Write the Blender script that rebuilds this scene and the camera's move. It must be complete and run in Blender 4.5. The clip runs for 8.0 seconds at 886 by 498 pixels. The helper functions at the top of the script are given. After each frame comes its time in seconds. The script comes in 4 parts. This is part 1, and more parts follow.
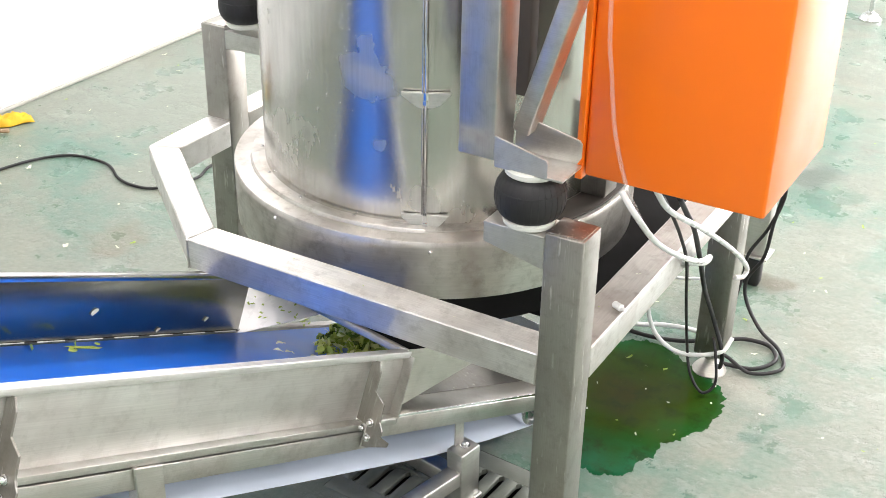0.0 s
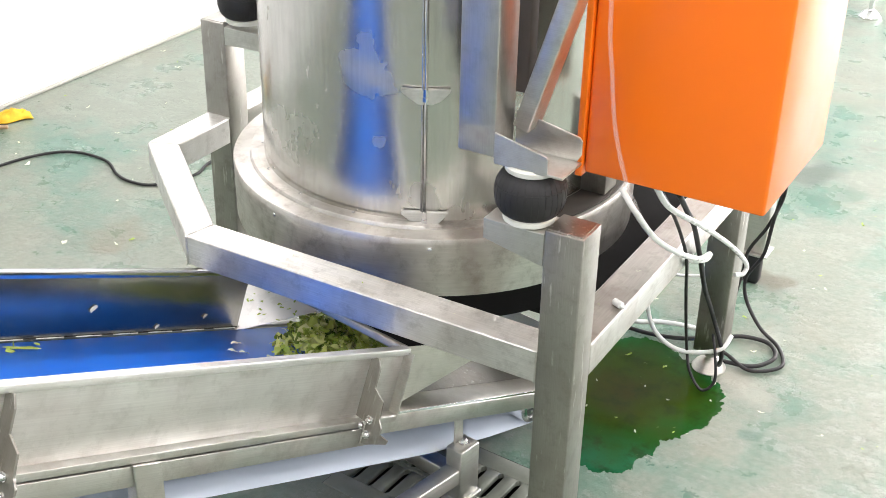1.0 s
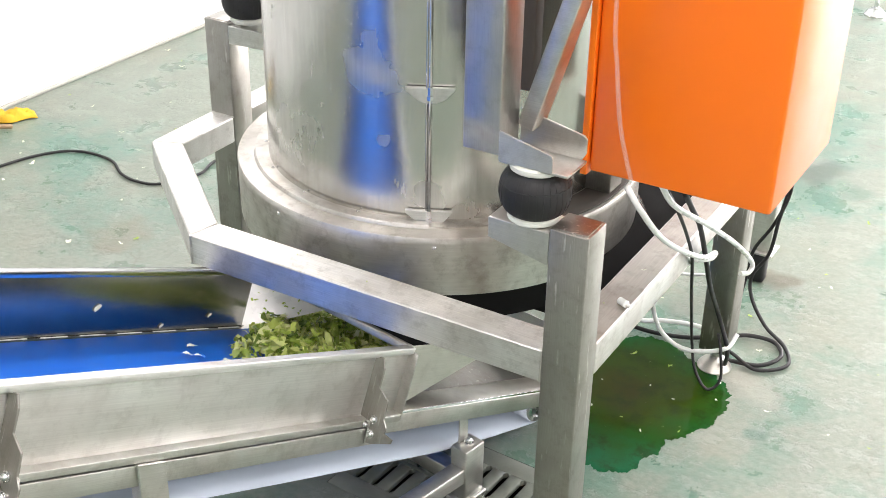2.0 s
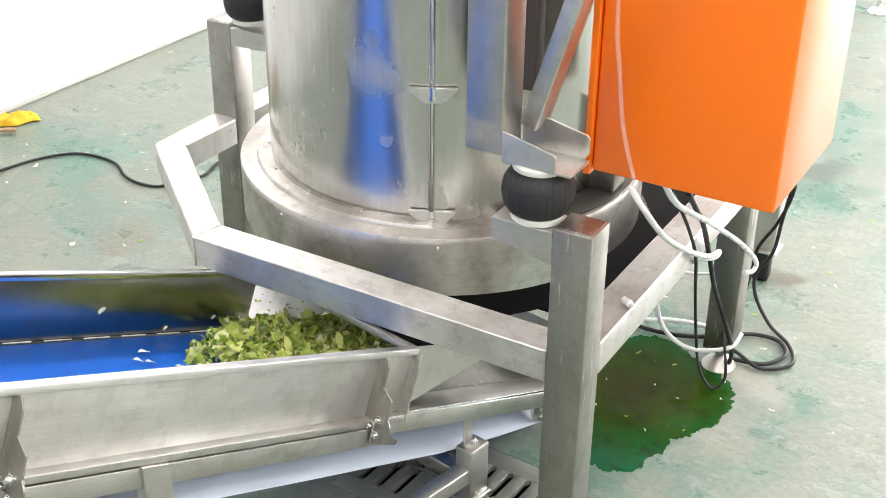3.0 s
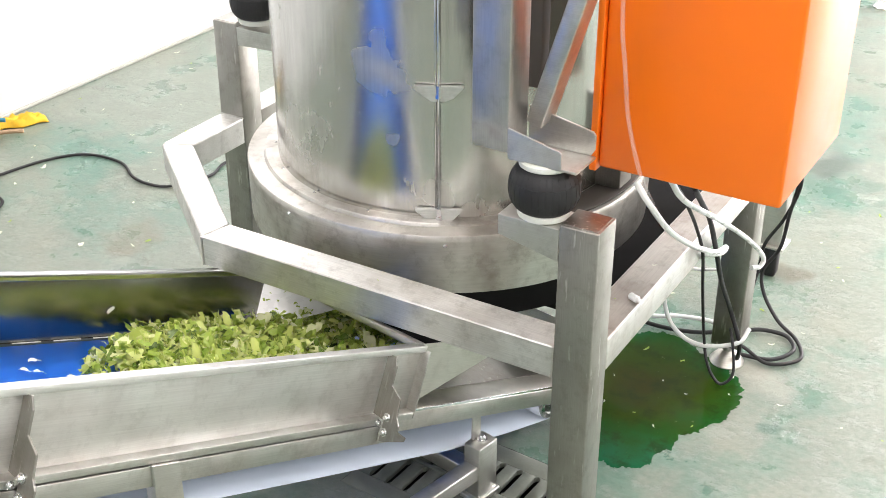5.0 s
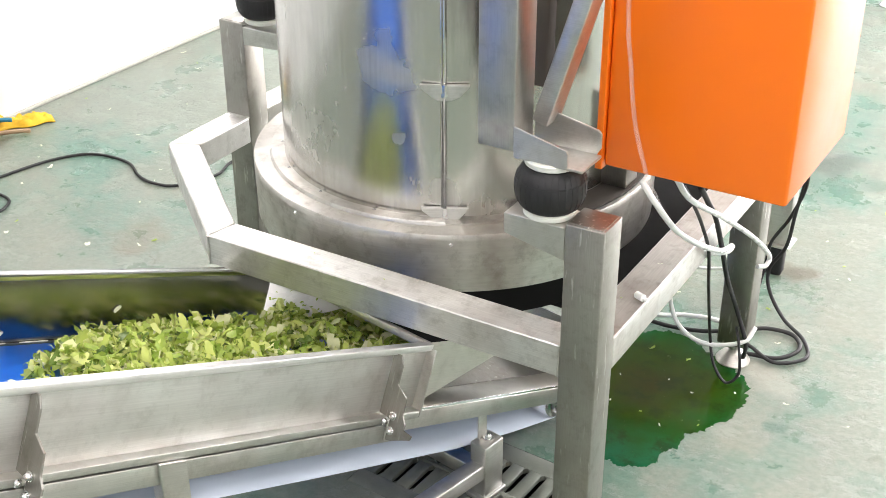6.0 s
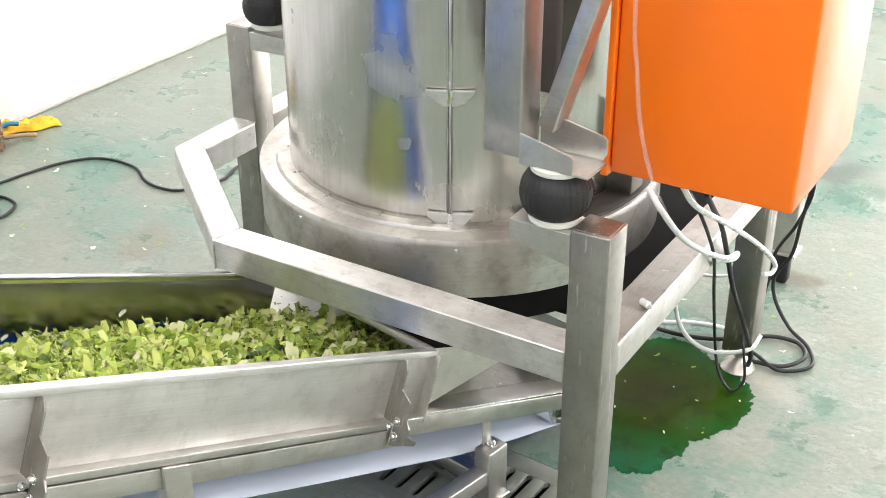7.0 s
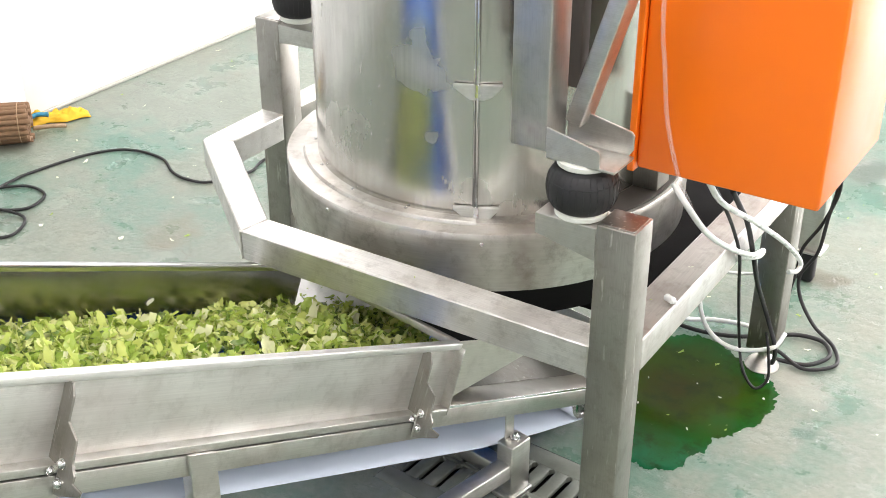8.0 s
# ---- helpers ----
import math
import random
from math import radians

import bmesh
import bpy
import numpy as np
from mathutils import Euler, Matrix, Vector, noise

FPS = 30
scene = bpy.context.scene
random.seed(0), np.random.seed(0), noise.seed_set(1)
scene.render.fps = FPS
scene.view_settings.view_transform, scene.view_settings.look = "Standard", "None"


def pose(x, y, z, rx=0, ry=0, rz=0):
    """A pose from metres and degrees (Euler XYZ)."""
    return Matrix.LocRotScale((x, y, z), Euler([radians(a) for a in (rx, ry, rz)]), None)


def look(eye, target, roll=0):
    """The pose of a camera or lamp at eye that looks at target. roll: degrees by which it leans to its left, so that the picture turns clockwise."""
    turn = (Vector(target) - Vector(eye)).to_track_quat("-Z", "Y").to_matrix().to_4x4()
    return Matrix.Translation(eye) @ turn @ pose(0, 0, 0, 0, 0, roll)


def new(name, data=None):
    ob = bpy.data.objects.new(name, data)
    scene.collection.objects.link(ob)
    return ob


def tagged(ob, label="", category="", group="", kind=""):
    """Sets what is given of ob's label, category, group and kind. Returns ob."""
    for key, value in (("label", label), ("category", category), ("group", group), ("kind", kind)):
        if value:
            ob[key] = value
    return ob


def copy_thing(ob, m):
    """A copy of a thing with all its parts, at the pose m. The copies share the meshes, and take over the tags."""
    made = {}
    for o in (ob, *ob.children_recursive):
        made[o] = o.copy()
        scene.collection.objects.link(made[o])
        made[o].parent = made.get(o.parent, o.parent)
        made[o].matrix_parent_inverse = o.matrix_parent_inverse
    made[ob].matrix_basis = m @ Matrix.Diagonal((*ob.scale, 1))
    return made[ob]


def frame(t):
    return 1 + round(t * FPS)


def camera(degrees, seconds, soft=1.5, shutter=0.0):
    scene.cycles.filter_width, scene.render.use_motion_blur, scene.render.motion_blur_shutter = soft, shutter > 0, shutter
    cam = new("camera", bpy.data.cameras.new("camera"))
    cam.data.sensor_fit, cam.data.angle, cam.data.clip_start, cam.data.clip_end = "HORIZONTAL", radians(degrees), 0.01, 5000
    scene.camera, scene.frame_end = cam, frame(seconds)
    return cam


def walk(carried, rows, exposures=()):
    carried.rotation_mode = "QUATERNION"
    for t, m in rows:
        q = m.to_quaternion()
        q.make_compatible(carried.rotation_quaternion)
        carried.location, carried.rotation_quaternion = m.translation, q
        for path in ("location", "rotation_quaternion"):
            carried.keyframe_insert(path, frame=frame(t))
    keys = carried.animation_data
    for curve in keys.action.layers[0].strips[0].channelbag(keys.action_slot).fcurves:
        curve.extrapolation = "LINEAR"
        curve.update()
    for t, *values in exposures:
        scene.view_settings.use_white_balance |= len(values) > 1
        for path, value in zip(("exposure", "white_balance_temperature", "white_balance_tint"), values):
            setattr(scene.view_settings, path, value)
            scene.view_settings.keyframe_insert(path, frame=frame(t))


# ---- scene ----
cam = camera(39.1, 8.0, soft=0.6)
PATH = [
    (0, (0.685, -1.624, 1.726), (-0.198, -0.105, 0.77), 1.1),
    (0.5, (0.683, -1.624, 1.725), (-0.2, -0.106, 0.767), 1.3),
    (1, (0.682, -1.622, 1.724), (-0.198, -0.104, 0.764), 1.2),
    (1.5, (0.679, -1.619, 1.721), (-0.204, -0.104, 0.76), 1.2),
    (3, (0.68, -1.616, 1.72), (-0.212, -0.105, 0.759), 0.6),
    (3.5, (0.678, -1.616, 1.72), (-0.217, -0.108, 0.758), 0.4),
    (4, (0.679, -1.616, 1.72), (-0.221, -0.113, 0.755), 0.2),
    (4.5, (0.682, -1.618, 1.721), (-0.217, -0.113, 0.758), 0.1),
    (6, (0.685, -1.623, 1.721), (-0.225, -0.124, 0.757), -0.2),
    (6.5, (0.683, -1.624, 1.721), (-0.23, -0.126, 0.76), 0.0),
    (7, (0.685, -1.623, 1.719), (-0.234, -0.125, 0.765), -0.0),
    (7.5, (0.685, -1.628, 1.718), (-0.24, -0.133, 0.765), -0.1),
    (8, (0.689, -1.635, 1.719), (-0.261, -0.16, 0.76), 0.1),
]
walk(cam, [(t, look(eye, target, roll)) for t, eye, target, roll in PATH], exposures=[(0, 0.12, 6420, 19), (8, 0.12, 6420, 19)])

# ---- world and light ----
world = bpy.data.worlds.new("hall_air")
scene.world = world
world.use_nodes = True
world.node_tree.nodes["Background"].inputs["Color"].default_value = (0.9, 0.95, 1.0, 1)
world.node_tree.nodes["Background"].inputs["Strength"].default_value = 0.02

ROOM = dict(x0=-2.76, x1=3.8, y0=-7.5, y1=6.4, h=3.3)
LAMPS = [(-2.35, 1.3), (-2.35, 3.3), (0.6, 0.4), (0.6, 2.8), (2.7, 0.4), (2.7, 2.8), (2.6, -1.9), (0.9, -2.4), (-1.3, -2.6), (0.9, -5.0), (-1.3, -5.0)]


def ceiling_lamp(x, y, watts):
    data = bpy.data.lights.new("ceiling_lamp", "AREA")
    data.shape, data.size, data.size_y = "RECTANGLE", 0.28, 1.5
    data.energy, data.color = watts, (1.0, 0.95, 0.87)
    ob = new("ceiling_lamp", data)
    ob.matrix_world = Matrix.Translation((x, y, ROOM["h"] - 0.125))
    return ob


for lx, ly in LAMPS:
    ceiling_lamp(lx, ly, 22 if ly < -2.5 else 34 if lx < -1 else 30)

# daylight in the open gateway of the north wall
GATE = dict(x0=0.3, x1=3.5, z1=2.6)
day = bpy.data.lights.new("gateway_daylight", "AREA")
day.shape, day.size, day.size_y, day.energy, day.color = "RECTANGLE", GATE["x1"] - GATE["x0"], GATE["z1"], 290, (1.0, 0.975, 0.93)
day_ob = new("gateway_daylight", day)
day_ob.matrix_world = look(((GATE["x0"] + GATE["x1"]) / 2, ROOM["y1"] + 0.05, GATE["z1"] / 2), ((GATE["x0"] + GATE["x1"]) / 2, 0, GATE["z1"] / 2))


# ---- materials ----
def material(name):
    m = bpy.data.materials.new(name)
    m.use_nodes = True
    nodes, links = m.node_tree.nodes, m.node_tree.links
    return m, nodes, links, nodes["Principled BSDF"]


def coords(nodes, links, scale=(1, 1, 1), kind="Object"):
    tc, mp = nodes.new("ShaderNodeTexCoord"), nodes.new("ShaderNodeMapping")
    mp.inputs["Scale"].default_value = scale
    links.new(tc.outputs[kind], mp.inputs["Vector"])
    return mp.outputs["Vector"]


def noise_of(nodes, links, vec, scale, detail=4, rough=0.55):
    n = nodes.new("ShaderNodeTexNoise")
    n.inputs["Scale"].default_value, n.inputs["Detail"].default_value, n.inputs["Roughness"].default_value = scale, detail, rough
    links.new(vec, n.inputs["Vector"])
    return n.outputs["Fac"]


def ramp(nodes, links, fac, stops):
    r = nodes.new("ShaderNodeValToRGB")
    els = r.color_ramp.elements
    while len(els) < len(stops):
        els.new(0.5)
    for el, (p, c) in zip(els, stops):
        el.position, el.color = p, (c if len(c) == 4 else (*c, 1)) if not isinstance(c, float) else (c, c, c, 1)
    links.new(fac, r.inputs["Fac"])
    return r.outputs["Color"]


def mix(nodes, links, fac, a, b):
    m = nodes.new("ShaderNodeMix")
    m.data_type = "RGBA"
    for sock, val in ((m.inputs["Factor"], fac), (m.inputs["A"], a), (m.inputs["B"], b)):
        if isinstance(val, (int, float)):
            sock.default_value = val
        elif isinstance(val, tuple):
            sock.default_value = (*val, 1)
        else:
            links.new(val, sock)
    return m.outputs["Result"]


def bump(nodes, links, bsdf, fac, strength, dist=0.002):
    b = nodes.new("ShaderNodeBump")
    b.inputs["Strength"].default_value, b.inputs["Distance"].default_value = strength, dist
    links.new(fac, b.inputs["Height"])
    links.new(b.outputs["Normal"], bsdf.inputs["Normal"])


def steel(name, base=(0.63, 0.625, 0.595), rough=0.36, grain=(1, 1, 60), stain=0.35, spread=0.05, grime=(0.36, 0.33, 0.28), smear=0.0, wipes=(), metal=1.0, drips=0.0):
    """Brushed stainless steel with a fine grain, smears and water stains."""
    m, nodes, links, bsdf = material(name)
    bsdf.inputs["Metallic"].default_value = metal
    v = coords(nodes, links)
    g = noise_of(nodes, links, coords(nodes, links, grain), 14, 3, 0.7)
    s = noise_of(nodes, links, v, 7, 3, 0.55)
    s2 = noise_of(nodes, links, v, 15, 5, 0.65)
    mask = ramp(nodes, links, s, [(0.42, 0.0), (0.78, stain)])
    tint = mix(nodes, links, ramp(nodes, links, g, [(0.3, 0.0), (0.7, 1.0)]), tuple(c * 0.90 for c in base), tuple(min(1, c * 1.08) for c in base))
    col = mix(nodes, links, mask, tint, grime)
    blots = ramp(nodes, links, noise_of(nodes, links, v, 27, 7, 0.72), [(0.50, 0.0), (0.68, min(0.5, stain * 0.6))])
    col = mix(nodes, links, blots, col, tuple(c * 0.72 for c in grime))
    if drips:
        # pale dried water runs
        run = ramp(nodes, links, noise_of(nodes, links, coords(nodes, links, (42, 42, 5)), 2.2, 4, 0.6), [(0.60, 0.0), (0.66, drips)])
        where = ramp(nodes, links, s, [(0.45, 0.0), (0.60, 1.0)])
        both = nodes.new("ShaderNodeMath")
        both.operation = "MULTIPLY"
        links.new(run, both.inputs[0])
        links.new(where, both.inputs[1])
        col = mix(nodes, links, both.outputs[0], col, (0.72, 0.70, 0.65))
    links.new(col, bsdf.inputs["Base Color"])
    add = nodes.new("ShaderNodeMath")
    add.operation = "MULTIPLY_ADD"
    links.new(s2, add.inputs[0])
    add.inputs[1].default_value, add.inputs[2].default_value = spread * 2, rough - spread
    sub = nodes.new("ShaderNodeMath")
    sub.operation = "MULTIPLY_ADD"
    links.new(mask, sub.inputs[0])
    sub.inputs[1].default_value = 0.25
    links.new(add.outputs[0], sub.inputs[2])
    last = sub.outputs[0]
    if smear:
        # dried, matt smears with crisp edges
        w = ramp(nodes, links, noise_of(nodes, links, coords(nodes, links, (1, 1, 0.8)), 6.5, 4, 0.55), [(0.50, 0.0), (0.80, smear * 0.9)])
        w2 = ramp(nodes, links, noise_of(nodes, links, coords(nodes, links, (1, 1, 0.35)), 38, 4, 0.6), [(0.58, 0.0), (0.76, smear * 0.6)])
        for one in (w, w2):
            plus = nodes.new("ShaderNodeMath")
            plus.operation = "ADD"
            links.new(last, plus.inputs[0])
            links.new(one, plus.inputs[1])
            last = plus.outputs[0]
    for at, size, matt in wipes:
        # one dried wipe mark with a ragged edge
        warp = nodes.new("ShaderNodeTexNoise")
        warp.inputs["Scale"].default_value, warp.inputs["Detail"].default_value = 22, 5
        links.new(v, warp.inputs["Vector"])
        push = nodes.new("ShaderNodeVectorMath")
        push.operation = "MULTIPLY_ADD"
        links.new(warp.outputs["Color"], push.inputs[0])
        push.inputs[1].default_value = (0.07, 0.07, 0.07)
        links.new(v, push.inputs[2])
        off = nodes.new("ShaderNodeVectorMath")
        off.operation = "SUBTRACT"
        links.new(push.outputs[0], off.inputs[0])
        off.inputs[1].default_value = tuple(c + 0.035 for c in at)
        far = nodes.new("ShaderNodeVectorMath")
        far.operation = "LENGTH"
        links.new(off.outputs[0], far.inputs[0])
        spot = ramp(nodes, links, far.outputs["Value"], [(size * 0.35, matt), (size * 1.15, 0.0)])
        plus = nodes.new("ShaderNodeMath")
        plus.operation = "ADD"
        links.new(last, plus.inputs[0])
        links.new(spot, plus.inputs[1])
        last = plus.outputs[0]
    links.new(last, bsdf.inputs["Roughness"])
    bump(nodes, links, bsdf, g, 0.06, 0.0006)
    return m


def paint(name, color, rough=0.45, vary=0.1, spec=0.5, scale=6, bumps=0.05, coat=0.0, coat_rough=0.1, coat_ior=1.5):
    m, nodes, links, bsdf = material(name)
    v = coords(nodes, links)
    n1 = noise_of(nodes, links, v, scale, 5)
    n2 = noise_of(nodes, links, v, scale * 12, 4)
    dark = tuple(c * (1 - vary) for c in color)
    light = tuple(min(1, c * (1 + vary)) for c in color)
    col = mix(nodes, links, n1, dark, light)
    links.new(col, bsdf.inputs["Base Color"])
    r = ramp(nodes, links, n1, [(0.3, max(0.02, rough - 0.08)), (0.7, rough + 0.08)])
    links.new(r, bsdf.inputs["Roughness"])
    bsdf.inputs["Specular IOR Level"].default_value = spec
    bsdf.inputs["Coat Weight"].default_value, bsdf.inputs["Coat Roughness"].default_value, bsdf.inputs["Coat IOR"].default_value = coat, coat_rough, coat_ior
    bump(nodes, links, bsdf, n2, bumps, 0.001)
    return m


STEEL = steel("brushed_stainless", spread=0.1, stain=0.5, smear=0.22)
STEEL_LEG = steel("dull_tube_stainless", base=(0.36, 0.35, 0.32), rough=0.36, grain=(60, 60, 1), stain=0.65, spread=0.1, grime=(0.24, 0.225, 0.19), smear=0.15, drips=0.75)
STEEL_DRUM = steel("drum_stainless", base=(0.60, 0.59, 0.555), rough=0.21, grain=(9, 9, 0.3), stain=0.18, spread=0.05, smear=0.10, metal=0.96, wipes=[((-0.548, 0.186, 0.905), 0.050, 0.18), ((-0.515, 0.192, 0.885), 0.038, 0.15), ((-0.545, 0.19, 0.965), 0.03, 0.12), ((-0.515, 0.192, 0.765), 0.018, 0.12), ((-0.43, 0.225, 0.66), 0.03, 0.25)])
STEEL_RAIL = steel("rail_stainless", base=(0.75, 0.745, 0.72), rough=0.48, grain=(1, 30, 30), stain=0.6, spread=0.1, grime=(0.34, 0.32, 0.28), smear=0.15, drips=0.4)
STEEL_TROUGH = steel("trough_stainless", base=(0.70, 0.695, 0.665), rough=0.40, grain=(0.4, 30, 30), stain=0.5, spread=0.06, grime=(0.38, 0.36, 0.32), smear=0.2, metal=0.9)
STEEL_RING = steel("ring_stainless", base=(0.62, 0.605, 0.57), rough=0.38, grain=(1, 1, 12), stain=0.9, spread=0.12, grime=(0.34, 0.30, 0.25), smear=0.15)
STEEL_WORN = steel("worn_rail_stainless", base=(0.78, 0.77, 0.75), rough=0.46, grain=(30, 1, 30), stain=0.7, spread=0.08, grime=(0.46, 0.40, 0.35), smear=0.12)
STEEL_POST = steel("post_stainless", base=(0.52, 0.515, 0.50), rough=0.36, grain=(60, 60, 1), stain=0.45, spread=0.08, grime=(0.30, 0.28, 0.25), smear=0.2, wipes=[((-0.21, 0.0, 0.915), 0.035, 0.3), ((-0.18, 0.0, 0.93), 0.03, 0.25)])
FILM = steel("dried_brown_film", base=(0.50, 0.465, 0.43), rough=0.42, grain=(30, 1, 30), stain=0.7, spread=0.08, grime=(0.30, 0.25, 0.21), smear=0.2)
# paler than the trough: the near rim's shine is painted in
STEEL_RIM_LIT = steel("lit_rim_stainless", base=(0.86, 0.855, 0.84), rough=0.46, grain=(1, 30, 30), stain=0.2, spread=0.06)
# darker copy of the trough steel: dark reflections put into its colour
STEEL_SHADED = steel("shaded_trough_stainless", base=(0.42, 0.415, 0.39), rough=0.22, grain=(30, 30, 1), stain=0.22, spread=0.05)
LEDGE = steel("dull_sheet_steel", base=(0.68, 0.66, 0.61), rough=0.42, stain=0.3, spread=0.05)
STEEL_SHINY = steel("polished_steel", base=(0.75, 0.75, 0.75), rough=0.16, stain=0.1, spread=0.04)
ORANGE = paint("orange_paint", (0.97, 0.19, 0.003), 0.4, 0.04, spec=0.25, scale=3, bumps=0.01, coat=0.62, coat_rough=0.26, coat_ior=1.5)
RUBBER = paint("black_rubber", (0.012, 0.0125, 0.0135), 0.55, 0.25, scale=30, bumps=0.15)
CABLE = paint("black_cable_sheath", (0.012, 0.0125, 0.013), 0.6, 0.2, scale=20)
HOSE = paint("white_plastic_hose", (0.8, 0.82, 0.8), 0.3, 0.04, scale=20)
WHITE_PLATE = paint("pale_end_plate", (0.72, 0.74, 0.68), 0.35, 0.12, scale=25)
# near-white colour stands in for the glare on the wet shelf
GLARE_WHITE = paint("glare_white", (0.9, 0.9, 0.87), 0.3, 0.05, scale=25)
LINER = paint("pale_belt_fabric", (0.55, 0.62, 0.72), 0.5, 0.1, scale=9, bumps=0.1)
YELLOW = paint("yellow_cloth", (0.72, 0.42, 0.015), 0.7, 0.35, scale=40, bumps=0.3)
BRISTLE = paint("brown_bristle", (0.2, 0.115, 0.06), 0.8, 0.4, scale=60, bumps=0.6)
WOOD = paint("brush_wood", (0.3, 0.2, 0.11), 0.6, 0.25, scale=20)
# black of the added sheets that stand in for shade
SHADE_BLACK = paint("shade_black", (0.006, 0.006, 0.006), 0.85, 0.2, spec=0.15)
DARK = paint("dark_drain", (0.02, 0.02, 0.018), 0.7, 0.3)
# dark brown of the added plates that stand in for dark reflections
SHADE_BROWN = paint("shade_brown", (0.055, 0.046, 0.037), 0.75, 0.35, scale=18)
CONCRETE = paint("cast_drain_cover", (0.15, 0.165, 0.14), 0.5, 0.6, scale=16, bumps=0.5)
CEILING = paint("ceiling_panel", (0.78, 0.79, 0.79), 0.5, 0.03)
TEAL = paint("blue_rag", (0.03, 0.2, 0.3), 0.7, 0.2, scale=20)


def hose_clear():
    m, nodes, links, bsdf = material("translucent_hose")
    bsdf.inputs["Base Color"].default_value = (0.95, 0.93, 0.88, 1)
    bsdf.inputs["Roughness"].default_value = 0.2
    bsdf.inputs["Alpha"].default_value = 0.13
    return m


def belt_blue():
    m, nodes, links, bsdf = material("blue_belt")
    v = coords(nodes, links)
    n = noise_of(nodes, links, v, 9, 6, 0.6)
    n2 = noise_of(nodes, links, v, 55, 4)
    col = ramp(nodes, links, n, [(0.3, (0.003, 0.13, 0.66)), (0.7, (0.006, 0.175, 0.8))])
    links.new(col, bsdf.inputs["Base Color"])
    links.new(ramp(nodes, links, n, [(0.3, 0.30), (0.75, 0.38)]), bsdf.inputs["Roughness"])
    bump(nodes, links, bsdf, n2, 0.08, 0.0008)
    return m


def floor_green():
    """Green floor paint, worn to grey and beige, with flaked edges, hairline cracks, scuffs and stains."""
    m, nodes, links, bsdf = material("worn_green_floor")
    v = coords(nodes, links)
    big = noise_of(nodes, links, v, 1.1, 6, 0.6)
    mid = noise_of(nodes, links, v, 4.2, 9, 0.66)
    fine = noise_of(nodes, links, v, 60, 6, 0.6)
    green = ramp(nodes, links, fine, [(0.25, (0.088, 0.176, 0.131)), (0.75, (0.130, 0.228, 0.177))])
    grey = ramp(nodes, links, fine, [(0.25, (0.165, 0.20, 0.160)), (0.75, (0.245, 0.27, 0.221))])
    both = nodes.new("ShaderNodeMath")
    both.operation = "MULTIPLY_ADD"
    links.new(mid, both.inputs[0])
    both.inputs[1].default_value = 0.9
    links.new(big, both.inputs[2])
    worn = ramp(nodes, links, both.outputs[0], [(0.78, 0.0), (1.18, 1.0)])
    col = mix(nodes, links, worn, green, grey)
    soil = ramp(nodes, links, noise_of(nodes, links, v, 2.3, 7, 0.7), [(0.50, 0.0), (0.72, 0.45)])
    col = mix(nodes, links, soil, col, (0.29, 0.265, 0.205))
    # flaked patches, crisp on one side
    flake = noise_of(nodes, links, coords(nodes, links, (1.0, 1.5, 1)), 8, 12, 0.74)
    col = mix(nodes, links, ramp(nodes, links, flake, [(0.55, 0.0), (0.58, 0.27), (0.68, 0.12)]), col, (0.34, 0.36, 0.315))
    edge = ramp(nodes, links, flake, [(0.533, 0.0), (0.546, 0.22), (0.556, 0.0)])
    col = mix(nodes, links, edge, col, (0.085, 0.105, 0.078))
    # hairline cracks, broken up
    warp = nodes.new("ShaderNodeTexNoise")
    warp.inputs["Scale"].default_value, warp.inputs["Detail"].default_value = 5, 6
    links.new(v, warp.inputs["Vector"])
    push = nodes.new("ShaderNodeVectorMath")
    push.operation = "MULTIPLY_ADD"
    links.new(warp.outputs["Color"], push.inputs[0])
    push.inputs[1].default_value = (0.3, 0.3, 0.0)
    links.new(v, push.inputs[2])
    vor = nodes.new("ShaderNodeTexVoronoi")
    vor.feature = "DISTANCE_TO_EDGE"
    vor.inputs["Scale"].default_value = 6.5
    links.new(push.outputs[0], vor.inputs["Vector"])
    hair = ramp(nodes, links, vor.outputs["Distance"], [(0.006, 1.0), (0.03, 0.0)])
    some = ramp(nodes, links, noise_of(nodes, links, v, 3.1, 5, 0.6), [(0.52, 0.0), (0.62, 0.4)])
    line = nodes.new("ShaderNodeMath")
    line.operation = "MULTIPLY"
    links.new(hair, line.inputs[0])
    links.new(some, line.inputs[1])
    col = mix(nodes, links, line.outputs[0], col, (0.12, 0.115, 0.085))
    scuff = noise_of(nodes, links, coords(nodes, links, (2.2, 5.5, 1)), 11, 5, 0.6)
    col = mix(nodes, links, ramp(nodes, links, scuff, [(0.65, 0.0), (0.72, 0.35)]), col, (0.42, 0.43, 0.38))
    spots = ramp(nodes, links, noise_of(nodes, links, v, 13, 9, 0.75), [(0.62, 0.0), (0.69, 0.6)])
    col = mix(nodes, links, spots, col, (0.12, 0.115, 0.085))
    # single old stains
    for at, size, tone, deep in (((-0.142, 2.229), 0.10, (0.07, 0.10, 0.08), 0.75), ((-0.124, 2.06), 0.12, (0.06, 0.15, 0.11), 0.6), ((0.02, 2.10), 0.07, (0.06, 0.14, 0.10), 0.5), ((-0.02, 1.45), 0.07, (0.12, 0.10, 0.07), 0.7), ((0.08, 0.90), 0.10, (0.40, 0.38, 0.33), 0.5), ((-2.69, 0.80), 0.16, (0.10, 0.085, 0.06), 0.6), ((-1.75, 0.66), 0.12, (0.20, 0.15, 0.10), 0.4), ((0.12, 0.70), 0.025, (0.05, 0.12, 0.09), 0.7)):
        off, far = nodes.new("ShaderNodeVectorMath"), nodes.new("ShaderNodeVectorMath")
